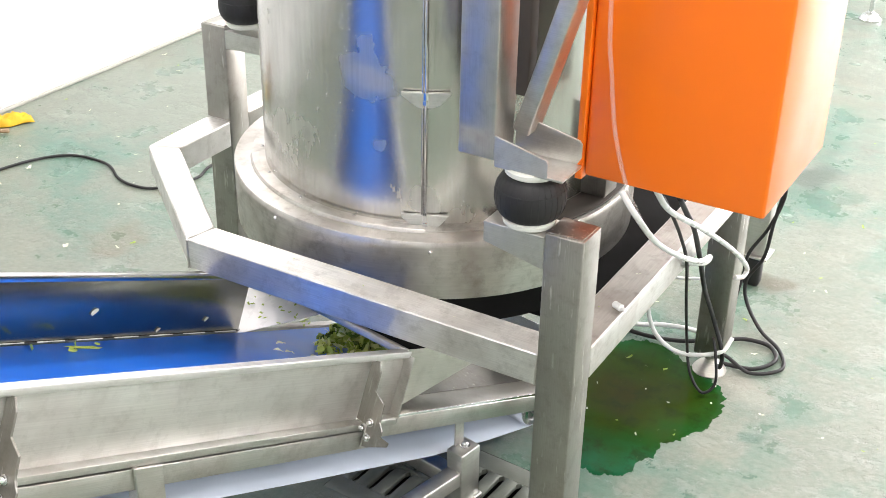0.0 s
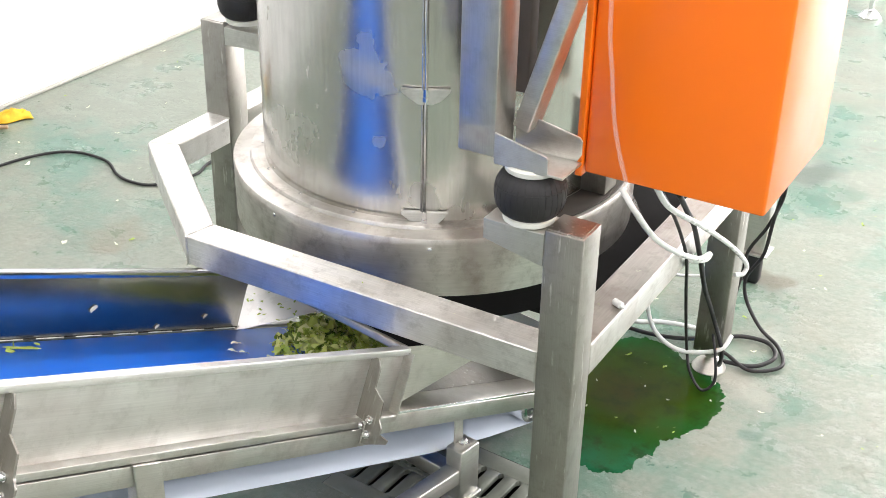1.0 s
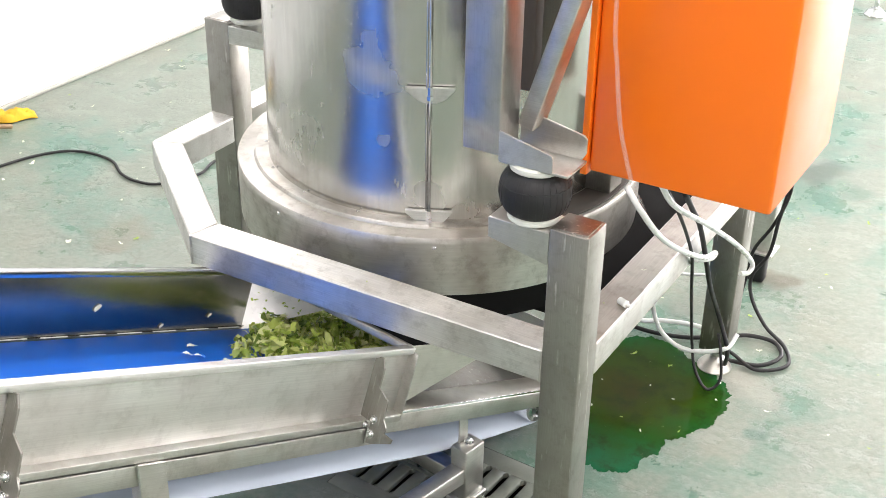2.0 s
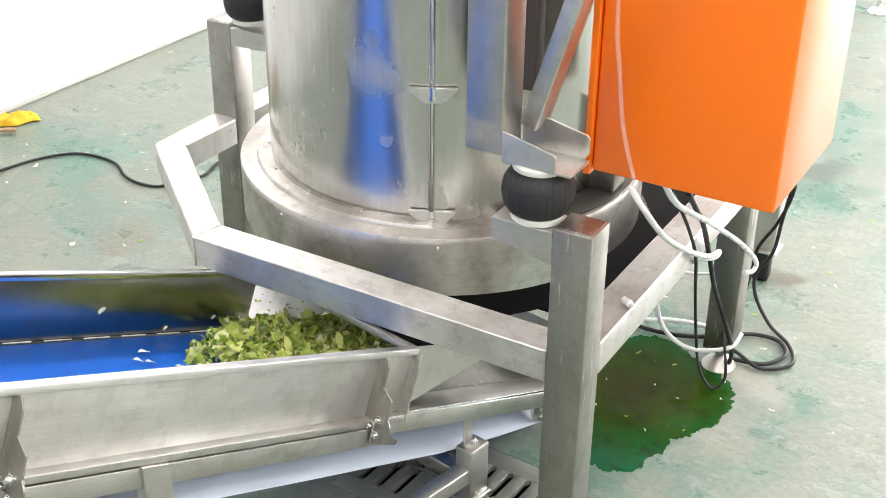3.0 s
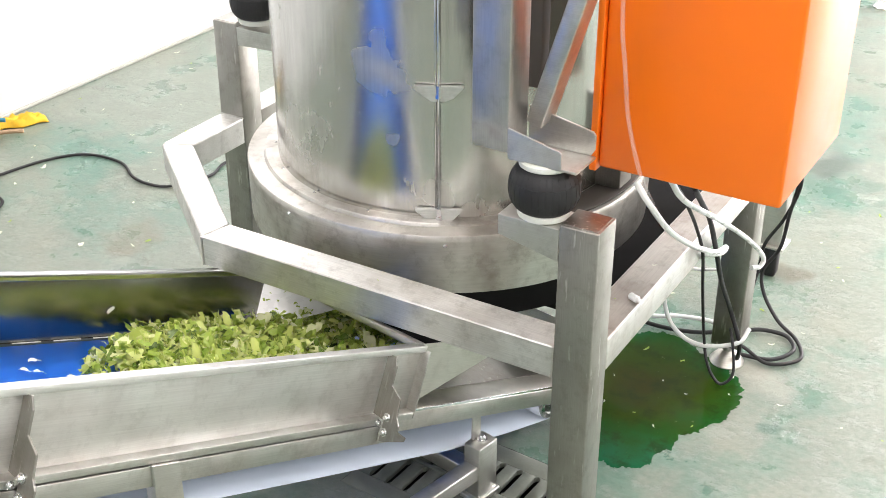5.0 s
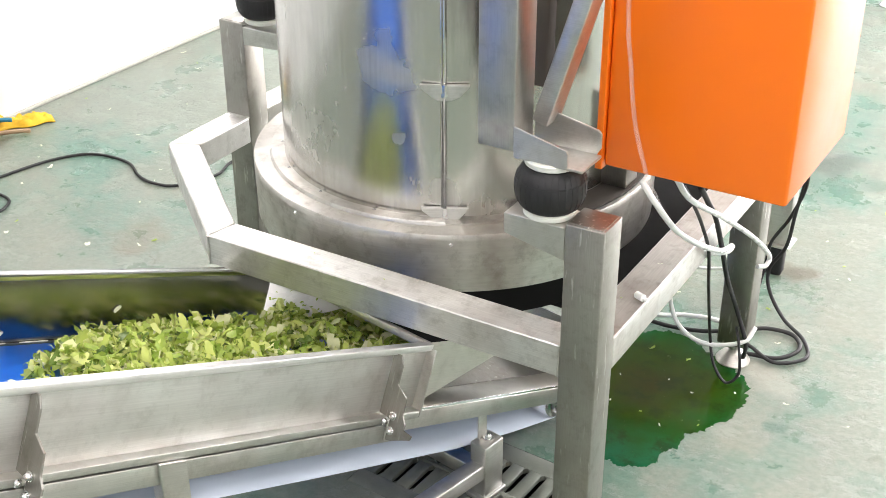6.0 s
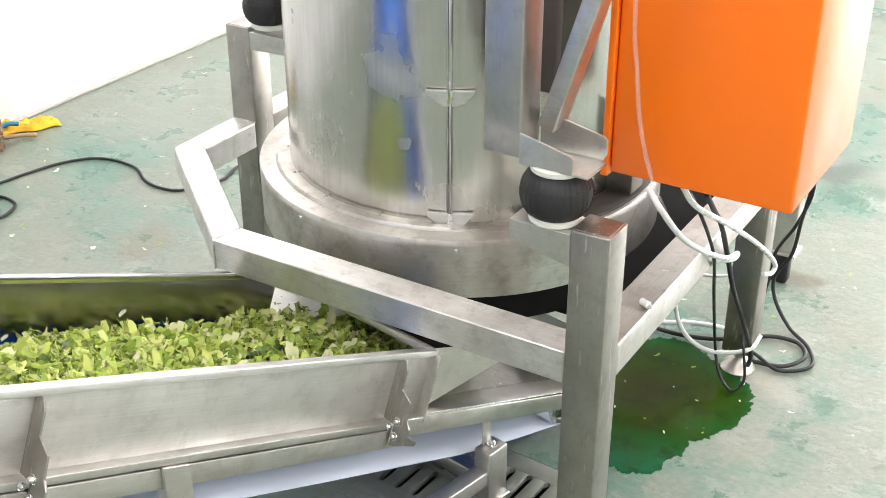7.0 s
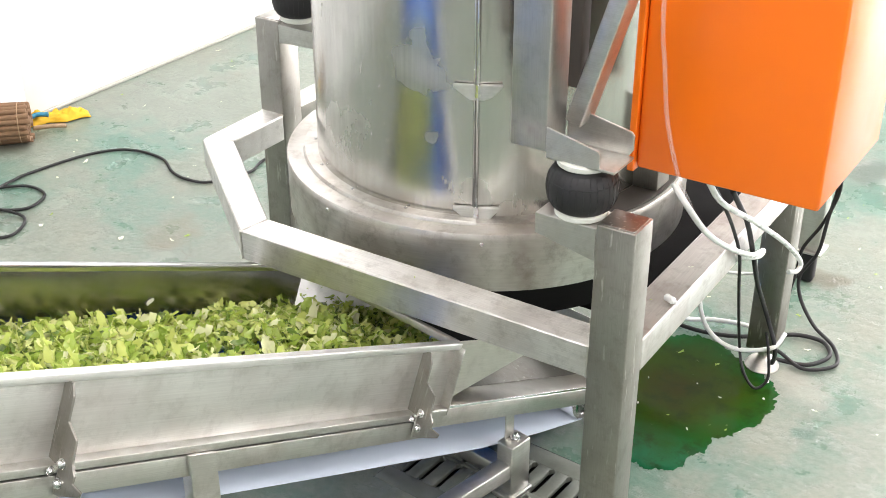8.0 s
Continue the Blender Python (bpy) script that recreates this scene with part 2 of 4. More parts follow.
        off.operation, far.operation = "SUBTRACT", "LENGTH"
        links.new(push.outputs[0], off.inputs[0])
        off.inputs[1].default_value = (at[0] + 0.15, at[1] + 0.15, 0)
        links.new(off.outputs[0], far.inputs[0])
        col = mix(nodes, links, ramp(nodes, links, far.outputs["Value"], [(size * 0.45, deep), (size, 0.0)]), col, tone)
    links.new(col, bsdf.inputs["Base Color"])
    links.new(ramp(nodes, links, mid, [(0.35, 0.22), (0.65, 0.48)]), bsdf.inputs["Roughness"])
    relief = nodes.new("ShaderNodeMath")
    relief.operation = "MULTIPLY_ADD"
    links.new(ramp(nodes, links, flake, [(0.535, 0.0), (0.56, 1.0)]), relief.inputs[0])
    relief.inputs[1].default_value = -0.07
    links.new(mid, relief.inputs[2])
    cut = nodes.new("ShaderNodeMath")
    cut.operation = "MULTIPLY_ADD"
    links.new(line.outputs[0], cut.inputs[0])
    cut.inputs[1].default_value = -0.15
    links.new(relief.outputs[0], cut.inputs[2])
    grit = nodes.new("ShaderNodeMath")
    grit.operation = "MULTIPLY_ADD"
    links.new(noise_of(nodes, links, v, 24, 9, 0.75), grit.inputs[0])
    grit.inputs[1].default_value = 0.28
    links.new(cut.outputs[0], grit.inputs[2])
    bump(nodes, links, bsdf, grit.outputs[0], 0.8, 0.008)
    return m


def puddle_water():
    m, nodes, links, bsdf = material("green_water")
    v = coords(nodes, links)
    n = noise_of(nodes, links, v, 7.0, 6, 0.6)
    off, far = nodes.new("ShaderNodeVectorMath"), nodes.new("ShaderNodeVectorMath")
    off.operation, far.operation = "SUBTRACT", "LENGTH"
    links.new(v, off.inputs[0])
    off.inputs[1].default_value = (-0.17, 0.74, 0)
    links.new(off.outputs[0], far.inputs[0])
    # browner towards the middle, greener towards the shore
    outward = nodes.new("ShaderNodeMath")
    outward.operation = "MULTIPLY_ADD"
    links.new(n, outward.inputs[0])
    outward.inputs[1].default_value = 0.26
    links.new(far.outputs["Value"], outward.inputs[2])
    col = ramp(nodes, links, outward.outputs[0], [(0.15, (0.032, 0.034, 0.004)), (0.25, (0.026, 0.052, 0.004)), (0.34, (0.012, 0.066, 0.010)), (0.43, (0.009, 0.105, 0.040))])
    silt = ramp(nodes, links, noise_of(nodes, links, v, 13, 9, 0.7), [(0.50, 0.0), (0.62, 0.6)])
    col = mix(nodes, links, silt, col, (0.014, 0.026, 0.004))
    flecks = ramp(nodes, links, noise_of(nodes, links, v, 48, 6, 0.7), [(0.66, 0.0), (0.70, 0.8)])
    col = mix(nodes, links, flecks, col, (0.10, 0.14, 0.05))
    links.new(col, bsdf.inputs["Base Color"])
    bsdf.inputs["Roughness"].default_value = 0.03
    bsdf.inputs["IOR"].default_value = 1.33
    bsdf.inputs["Specular IOR Level"].default_value = 0.2
    bump(nodes, links, bsdf, noise_of(nodes, links, v, 34, 4, 0.6), 0.10, 0.004)
    return m


def wall_white():
    m, nodes, links, bsdf = material("white_wall_panel")
    v = coords(nodes, links)
    n = noise_of(nodes, links, v, 2.0, 5)
    links.new(ramp(nodes, links, n, [(0.3, (0.76, 0.79, 0.81)), (0.7, (0.83, 0.85, 0.86))]), bsdf.inputs["Base Color"])
    bsdf.inputs["Roughness"].default_value = 0.4
    return m


def lettuce_green(name, stops):
    m, nodes, links, bsdf = material(name)
    geo = nodes.new("ShaderNodeNewGeometry")
    col = ramp(nodes, links, geo.outputs["Random Per Island"], stops)
    n = noise_of(nodes, links, coords(nodes, links), 90, 3)
    col = mix(nodes, links, ramp(nodes, links, n, [(0.4, 0.0), (0.75, 0.35)]), col, (0.62, 0.68, 0.32))
    links.new(col, bsdf.inputs["Base Color"])
    bsdf.inputs["Roughness"].default_value = 0.38
    thin, both = nodes.new("ShaderNodeBsdfTranslucent"), nodes.new("ShaderNodeMixShader")
    links.new(col, thin.inputs["Color"])
    both.inputs["Fac"].default_value = 0.32
    links.new(bsdf.outputs["BSDF"], both.inputs[1])
    links.new(thin.outputs["BSDF"], both.inputs[2])
    links.new(both.outputs["Shader"], nodes["Material Output"].inputs["Surface"])
    return m


def lamp_glow():
    m, nodes, links, bsdf = material("lamp_diffuser")
    bsdf.inputs["Base Color"].default_value = (0.9, 0.9, 0.9, 1)
    bsdf.inputs["Emission Color"].default_value = (1, 0.98, 0.95, 1)
    bsdf.inputs["Emission Strength"].default_value = 6
    return m


CLEAR_HOSE, BELT, FLOOR, WATER, WALL, GLOW = hose_clear(), belt_blue(), floor_green(), puddle_water(), wall_white(), lamp_glow()
PALE = paint("pale_leaf_rib", (0.72, 0.74, 0.6), 0.45, 0.12, scale=40)
LETTUCE = lettuce_green("chopped_lettuce", [(0.0, (0.045, 0.10, 0.008)), (0.15, (0.16, 0.29, 0.02)), (0.33, (0.40, 0.53, 0.075)), (0.55, (0.66, 0.74, 0.19)), (0.80, (0.80, 0.83, 0.38)), (1.0, (0.88, 0.89, 0.63))])


# ---- mesh helpers ----
def part(name, bm, mat, parent=None, label=""):
    me = bpy.data.meshes.new(name)
    bm.to_mesh(me)
    bm.free()
    for m in mat if isinstance(mat, (list, tuple)) else [mat]:
        me.materials.append(m)
    ob = new(name, me)
    if parent is not None:
        ob.parent = parent
    return tagged(ob, label)


def thing(name, label, category, m=None, group="", kind=""):
    ob = tagged(new(name), label, category, group, kind)
    if m is not None:
        ob.matrix_world = m
    return ob


def merge(bm, other, m=None):
    if m is not None:
        bmesh.ops.transform(other, matrix=m, verts=other.verts)
    me = bpy.data.meshes.new("tmp")
    other.to_mesh(me)
    other.free()
    bm.from_mesh(me)
    bpy.data.meshes.remove(me)


def box(lo, hi, bevel=0.0, bm=None, m=None, seg=2):
    b = bmesh.new()
    size = [h - l for l, h in zip(lo, hi)]
    mid = [(h + l) / 2 for l, h in zip(lo, hi)]
    bmesh.ops.create_cube(b, size=1, matrix=Matrix.Translation(mid) @ Matrix.Diagonal((*size, 1)))
    if bevel:
        bmesh.ops.bevel(b, geom=b.edges[:], offset=min(bevel, min(size) * 0.45), segments=seg, affect="EDGES", profile=0.5)
        for f in b.faces:
            f.smooth = True
    if bm is None and m is None:
        return b
    bm = bm or bmesh.new()
    merge(bm, b, m)
    return bm


def prism(outline, thickness, m=None, bevel=0.0, bm=None):
    """A flat plate with the given (x, y) outline, from z = 0 to the thickness."""
    b = bmesh.new()
    vs = [b.verts.new((x, y, 0)) for x, y in outline]
    f = b.faces.new(vs)
    got = bmesh.ops.extrude_face_region(b, geom=[f])
    bmesh.ops.translate(b, vec=(0, 0, thickness), verts=[g for g in got["geom"] if isinstance(g, bmesh.types.BMVert)])
    bmesh.ops.recalc_face_normals(b, faces=b.faces[:])
    if bevel:
        bmesh.ops.bevel(b, geom=b.edges[:], offset=bevel, segments=1, affect="EDGES")
    bm = bm or bmesh.new()
    merge(bm, b, m)
    return bm


def lathe(profile, segments=48, closed=False, bm=None, m=None, arc=360.0, start=0.0):
    """Turns a profile of (radius, height) about z. Smooth but for sharp steps, which the profile doubles."""
    b = bmesh.new()
    full = arc >= 359.9
    cols = segments if full else segments + 1
    rings = []
    for r, z in profile:
        rings.append([b.verts.new((r * math.cos(radians(start + arc * i / segments)), r * math.sin(radians(start + arc * i / segments)), z)) for i in range(cols)])
    pairs = list(zip(rings, rings[1:])) + ([(rings[-1], rings[0])] if closed else [])
    for ra, rb in pairs:
        for i in range(segments):
            j = (i + 1) % cols
            f = b.faces.new((ra[i], ra[j], rb[j], rb[i]))
            f.smooth = True
    if not closed and full:
        for ring in (rings[0], rings[-1]):
            if ring is rings[0] and profile[0][0] > 1e-4 or ring is rings[-1] and profile[-1][0] > 1e-4:
                b.faces.new(ring)
    bmesh.ops.remove_doubles(b, verts=b.verts[:], dist=1e-6)
    bmesh.ops.recalc_face_normals(b, faces=b.faces[:])
    for e in b.edges:
        if len(e.link_faces) == 2 and e.calc_face_angle(0) > radians(35):
            e.smooth = False
    bm = bm or bmesh.new()
    merge(bm, b, m)
    return bm


def smooth_line(points, steps=8):
    pts = [Vector(p) for p in points]
    pts = [pts[0] * 2 - pts[1]] + pts + [pts[-1] * 2 - pts[-2]]
    out = []
    for i in range(1, len(pts) - 2):
        p0, p1, p2, p3 = pts[i - 1:i + 3]
        for k in range(steps):
            t = k / steps
            out.append(0.5 * (2 * p1 + (p2 - p0) * t + (2 * p0 - 5 * p1 + 4 * p2 - p3) * t * t + (3 * p1 - p0 - 3 * p2 + p3) * t ** 3))
    out.append(pts[-2])
    return out


def sweep(points, radius, sides=10, steps=8, bm=None):
    """A round hose along a smooth line through the points."""
    line = smooth_line(points, steps)
    b = bmesh.new()
    up = Vector((0.3, 0.2, 0.9))
    rings = []
    for i, p in enumerate(line):
        d = (line[min(i + 1, len(line) - 1)] - line[max(i - 1, 0)]).normalized()
        side = d.cross(up)
        if side.length < 1e-3:
            side = d.cross(Vector((1, 0, 0)))
        side.normalize()
        up = side.cross(d).normalized()
        rings.append([b.verts.new(p + radius * (math.cos(2 * math.pi * k / sides) * side + math.sin(2 * math.pi * k / sides) * up)) for k in range(sides)])
    for ra, rb in zip(rings, rings[1:]):
        for k in range(sides):
            f = b.faces.new((ra[k], ra[(k + 1) % sides], rb[(k + 1) % sides], rb[k]))
            f.smooth = True
    b.faces.new(rings[0])
    b.faces.new(rings[-1])
    bmesh.ops.recalc_face_normals(b, faces=b.faces[:])
    bm = bm or bmesh.new()
    merge(bm, b)
    return bm


def bar(p, q, w, h, bevel=0.003, up=(0, 0, 1), bm=None):
    """A square tube from p to q, w wide and h high."""
    p, q = Vector(p), Vector(q)
    d = q - p
    x = d.normalized()
    y = Vector(up).cross(x).normalized()
    z = x.cross(y)
    m = Matrix((x, y, z)).transposed().to_4x4()
    m.translation = p
    return box((0, -w / 2, -h / 2), (d.length, w / 2, h / 2), bevel, bm or bmesh.new(), m)


def dome(r, h, m, bm=None):
    """A round bolt head on a washer."""
    return lathe([(r * 1.35, 0), (r * 1.35, h * 0.25), (r, h * 0.25), (r * 0.95, h * 0.7), (r * 0.6, h), (0, h)], 12, bm=bm, m=m)


# ---- the hall ----
def build_floor():
    x0, x1, y0, y1 = ROOM["x0"], ROOM["x1"], ROOM["y0"], ROOM["y1"]
    b = bmesh.new()
    outer = [b.verts.new(p) for p in ((x0, y0, 0), (x1, y0, 0), (x1, y1, 0), (x0, y1, 0))]
    m = DRAIN
    inner = [b.verts.new(m @ Vector(p)) for p in ((-0.215, -0.15, 0), (0.215, -0.15, 0), (0.215, 0.15, 0), (-0.215, 0.15, 0))]
    for i in range(4):
        j = (i + 1) % 4
        b.faces.new((outer[i], outer[j], inner[j], inner[i]))
    ob = part("floor", b, FLOOR)
    tagged(ob, "worn green painted concrete floor with scuffs", "floor", kind="structure")
    d = bmesh.new()
    q = [d.verts.new(m @ Vector(p)) for p in ((-0.215, -0.15, 0), (0.215, -0.15, 0), (0.215, 0.15, 0), (-0.215, 0.15, 0), (-0.215, -0.15, -0.12), (0.215, -0.15, -0.12), (0.215, 0.15, -0.12), (-0.215, 0.15, -0.12))]
    for f in ((4, 5, 6, 7), (0, 1, 5, 4), (1, 2, 6, 5), (2, 3, 7, 6), (3, 0, 4, 7)):
        d.faces.new([q[i] for i in f])
    tagged(part("drain_pit", d, DARK), "dark wet drain channel under the cover", "drain", kind="structure")


DRAIN = Matrix.Translation((-0.362, 0.2055, 0)) @ Matrix.Rotation(radians(-3.5), 4, "Z")


def drain_cover():
    """A cover with two rows of rounded slots, built of the bars between them."""
    top = thing("drain_cover", "grey slotted drain cover set flush into the green floor", "drain cover", DRAIN, kind="structure")
    b = bmesh.new()
    pitch, slot, ln = 0.0434, 0.0145, 0.094
    rows = (-0.053, 0.053)
    for cy in rows:
        for i in range(-5, 5):
            c = i * pitch
            box((c + slot / 2, cy - ln / 2, -0.012), (c + pitch - slot / 2, cy + ln / 2, 0.001), 0.0012, b, seg=1)
            for sgn in (-1, 1):
                for side in (-1, 1):
                    o = [(side * slot / 2, 0), (side * slot / 2, -sgn * 0.009), (side * slot * 0.2, 0)]
                    prism([(c + px, cy + sgn * ln / 2 + py) for px, py in o], 0.0128, Matrix.Translation((0, 0, -0.012)), bm=b)
    for lo, hi in ((-0.149, -0.053 - ln / 2), (-0.053 + ln / 2, 0.053 - ln / 2), (0.053 + ln / 2, 0.149)):
        box((-0.2145, lo, -0.012), (0.2145, hi, 0.001), 0.0012, b, seg=1)
    part("slotted_plate", b, CONCRETE, top)


def build_walls():
    R, t = ROOM, 0.1
    h = R["h"]
    west = thing("wall_west", "white insulated wall panels with thin vertical joints", "wall", kind="structure")
    b = box((R["x0"] - t, R["y0"] - t, -0.1), (R["x0"] - 0.012, R["y1"] + t, h))
    part("wall_core", b, WALL, west)
    y = R["y0"]
    panel = None
    while y < R["y1"] - 0.01:
        if panel is None:
            panel = part("panel", box((-0.012, 0.0002, 0.0), (0, 0.9458, h), 0.0008), WALL, west)
            panel.location = (R["x0"], y, 0)
        else:
            p = panel.copy()
            scene.collection.objects.link(p)
            p.location = (R["x0"], y, 0)
        y += 0.946
    tagged(part("baseboard", box((R["x0"], R["y0"], 0), (R["x0"] + 0.012, R["y1"], 0.012), 0.003), paint("grey_sealant", (0.42, 0.41, 0.37), 0.6)), "thin grey sealant strip at the wall foot", "baseboard", kind="structure")
    for name, lo, hi in (("wall_east", (R["x1"], R["y0"], 0), (R["x1"] + t, R["y1"], h)), ("wall_north", (R["x0"], R["y1"], 0), (GATE["x0"], R["y1"] + t, h)), ("wall_north", (GATE["x1"], R["y1"], 0), (R["x1"], R["y1"] + t, h)), ("wall_north", (GATE["x0"], R["y1"], GATE["z1"]), (GATE["x1"], R["y1"] + t, h)), ("wall_south", (R["x0"], R["y0"] - t, 0), (R["x1"], R["y0"], h))):
        tagged(part(name, box(lo, hi), WALL), "plain white insulated panel wall", "wall", kind="structure")
    tagged(part("ceiling", box((R["x0"] - t, R["y0"] - t, h), (R["x1"] + t, R["y1"] + t, h + t)), CEILING), "plain white panel ceiling", "ceiling", kind="structure")


def outside():
    b = box((-3, ROOM["y1"] + 1.6, -0.1), (7, ROOM["y1"] + 1.7, 4.5))
    tagged(part("backdrop", b, GLOW), "bright daylight outside the gateway", "backdrop", kind="structure")
    g = box((-3, ROOM["y1"], -0.1), (7, ROOM["y1"] + 1.6, -0.004))
    tagged(part("pavement", g, CONCRETE), "plain concrete apron outside the gateway", "pavement", kind="structure")


def ceiling_light():
    top = thing("ceiling_light", "long white ceiling light with glowing diffuser", "ceiling light", group="ceiling lights")
    part("housing", box((-0.16, -0.78, -0.1), (0.16, 0.78, 0.0), 0.008), CEILING, top)
    part("diffuser", box((-0.14, -0.75, -0.115), (0.14, 0.75, -0.098), 0.004), GLOW, top)
    return top


build_floor()
drain_cover()
build_walls()
outside()
first_light = ceiling_light()
for i, (lx, ly) in enumerate(LAMPS):
    if i == 0:
        first_light.location = (lx, ly, ROOM["h"] - 0.002)
    else:
        copy_thing(first_light, Matrix.Translation((lx, ly, ROOM["h"] - 0.002)))


# ---- spin dryer ----
CX, CY = -0.606, 0.556
TOP, RAIL_T, RAIL_B, W = 0.789, 0.554, 0.490, 0.07


def leveling_foot(parent, x, y, lift):
    """A threaded foot with a bell-shaped base under a leg."""
    foot = part("leveling_foot", lathe([(0.041, 0), (0.042, 0.004), (0.038, 0.010), (0.026, 0.024), (0.017, 0.034), (0.014, 0.036), (0.014, 0.046), (0.009, 0.046), (0.009, lift + 0.02)], 28, m=Matrix.Translation((x, y, 0))), LEDGE, parent, "polished steel leveling foot")
    part("nut", lathe([(0.017, lift - 0.016), (0.017, lift - 0.001)], 6, m=Matrix.Translation((x, y, 0))), STEEL, foot)
    return foot


def leg(parent, x0, y0, z1, lift=0.06):
    ob = part("leg", box((x0, y0, lift), (x0 + W, y0 + W, z1), 0.003), STEEL_LEG, parent)
    part("end_cap", box((x0 + 0.004, y0 + 0.004, z1 - 0.002), (x0 + W - 0.004, y0 + W - 0.004, z1 + 0.0015), 0.001), STEEL_LEG, ob)
    leveling_foot(ob, x0 + W / 2, y0 + W / 2, lift)
    return ob


def air_spring(parent, x, y, z0, z1):
    """A rubber bellow between two pale metal plates."""
    h, r = z1 - z0, 0.0600
    prof = []
    for i in range(15):
        a = -1.4 + 2.8 * i / 14
        prof.append((0.034 + (r - 0.034) * math.cos(a) ** 0.95, h / 2 + (h / 2 - 0.011) * math.sin(a) / math.sin(1.4)))
    spring = part("air_spring", lathe(prof, 40, m=Matrix.Translation((x, y, z0))), RUBBER, parent, "black rubber air spring with moulded ribs")
    ribs = bmesh.new()
    for i in range(32):
        a = 2 * math.pi * i / 32 + 0.1
        line = [(x + (pr + 0.0002) * math.cos(a), y + (pr + 0.0002) * math.sin(a), z0 + pz) for pr, pz in prof[2:13:2]]
        sweep(line, 0.0004, 5, 2, ribs)
    for k in (9,):
        pr, pz = prof[k]
        sweep([(x + (pr + 0.0002) * math.cos(2 * math.pi * i / 24), y + (pr + 0.0002) * math.sin(2 * math.pi * i / 24), z0 + pz) for i in range(25)], 0.0008, 5, 2, ribs)
    part("ribs", ribs, RUBBER, spring)
    for zz in (z0 - 0.001, z1 - 0.013):
        part("end_plate", lathe([(0.040, 0), (0.044, 0.003), (0.045, 0.011), (0.041, 0.014)], 36, m=Matrix.Translation((x, y, zz))), WHITE_PLATE, spring, "pale cream painted end plate")
    return spring


def build_dryer():
    d = thing("vegetable_spin_dryer", "stainless steel vegetable spin dryer with an orange drive cover", "spin dryer")
    # frame
    leg(d, -W, 0.0, TOP)
    leg(d, -W, 0.90, 0.60)
    leg(d, -1.224, 0.513, TOP)
    mid = (RAIL_T + RAIL_B) / 2
    hh = RAIL_T - RAIL_B
    b = prism([(-0.8455, 0.0), (-W, 0.0), (-W, W), (-0.8315, W)], hh, Matrix.Translation((0, 0, RAIL_B)), 0.002)
    part("front_rail", b, STEEL_RAIL, d)
    b = prism([(-0.847, 0.0), (-0.833, 0.07), (-1.154, 0.332), (-1.221, 0.300)], hh, Matrix.Translation((0, 0, RAIL_B)), 0.003)
    part("corner_rail", b, STEEL_RAIL, d)
    b = prism([(-1.222, 0.301), (-1.154, 0.333), (-1.154, 0.513), (-1.224, 0.513)], hh, Matrix.Translation((0, 0, RAIL_B)), 0.003)
    part("side_rail", b, STEEL_RAIL, d)
    part("side_rail", box((-W, W, RAIL_B), (0, 0.90, RAIL_T), 0.003), STEEL_WORN, d, "stained square side rail")
    part("dried_film", box((-W + 0.003, W + 0.002, RAIL_T), (-0.003, 0.898, RAIL_T + 0.0006)), FILM, d, "brownish dried film on the rail")
    part("rear_rail", bar((-1.19, 0.583, mid), (-1.19, 1.19, mid), W, hh), STEEL, d)
    part("rear_rail", bar((-1.225, 1.225, mid), (-0.035, 1.225, mid), W, hh), STEEL, d)
    part("side_rail", box((-W, 0.97, RAIL_B), (0, 1.26, RAIL_T), 0.003), STEEL, d)
    # weld marks
    for p, q in (((-0.0715, 0.001, RAIL_B), (-0.0715, 0.001, RAIL_T)), ((-1.2225, 0.5115, RAIL_T), (-1.155, 0.5115, RAIL_T)), ((-0.846, -0.0005, RAIL_B), (-0.846, -0.0005, RAIL_T))):
        n = 9
        pts = [Vector(p).lerp(Vector(q), i / n) + Vector((random.uniform(-1, 1), 0, random.uniform(-1, 1))) * 0.0006 for i in range(n + 1)]
        part("weld_seam", sweep(pts, 0.0022, 6, 3), STEEL, d)
    # drum
    at = Matrix.Translation((CX, CY, 0))
    shell = part("drum_shell", lathe([(0.374, 0.592), (0.374, 1.52), (0.370, 1.524), (0.367, 1.52), (0.367, 0.592)], 128, closed=True, m=at), STEEL_DRUM, d, "mirror-like brushed steel drum shell with smears")
    part("drum_lid", lathe([(0.382, 1.522), (0.384, 1.53), (0.355, 1.545), (0.1, 1.58), (0.0, 1.58)], 64, m=at), STEEL_DRUM, d)
    ring = part("base_ring", lathe([(0.442, 0.596), (0.440, 0.600), (0.404, 0.602), (0.404, 0.606), (0.374, 0.607), (0.374, 0.596), (0.436, 0.592), (0.436, 0.476), (0.440, 0.475), (0.442, 0.585)], 128, closed=True, m=at), STEEL_RING, d, "dull stained steel ring skirt under the drum")
    for ang in (-105.6, -60.3, -15.7, -150, 30, 75):
        a = radians(ang)
        m = Matrix.Translation((CX + 0.4395 * math.cos(a), CY + 0.4395 * math.sin(a), 0.58)) @ Matrix.Rotation(a, 4, "Z") @ Matrix.Rotation(radians(90), 4, "Y")
        part("bolt", dome(0.0045, 0.006, m), STEEL_SHINY, ring)
    for i in range(9):
        a = radians(-168 + i * 21)
        part("rivet", dome(0.0026, 0.003, Matrix.Translation((CX + 0.380 * math.cos(a), CY + 0.380 * math.sin(a), 0.6068))), STEEL_SHINY, ring)
    # three black sheets added in place of the shade round the ring's underside
    part("shade_curtain", box((-0.86, 0.505, 0.29), (-0.21, 0.511, 0.52), 0.001), SHADE_BLACK, d, "added black sheet for the shade below the drum")
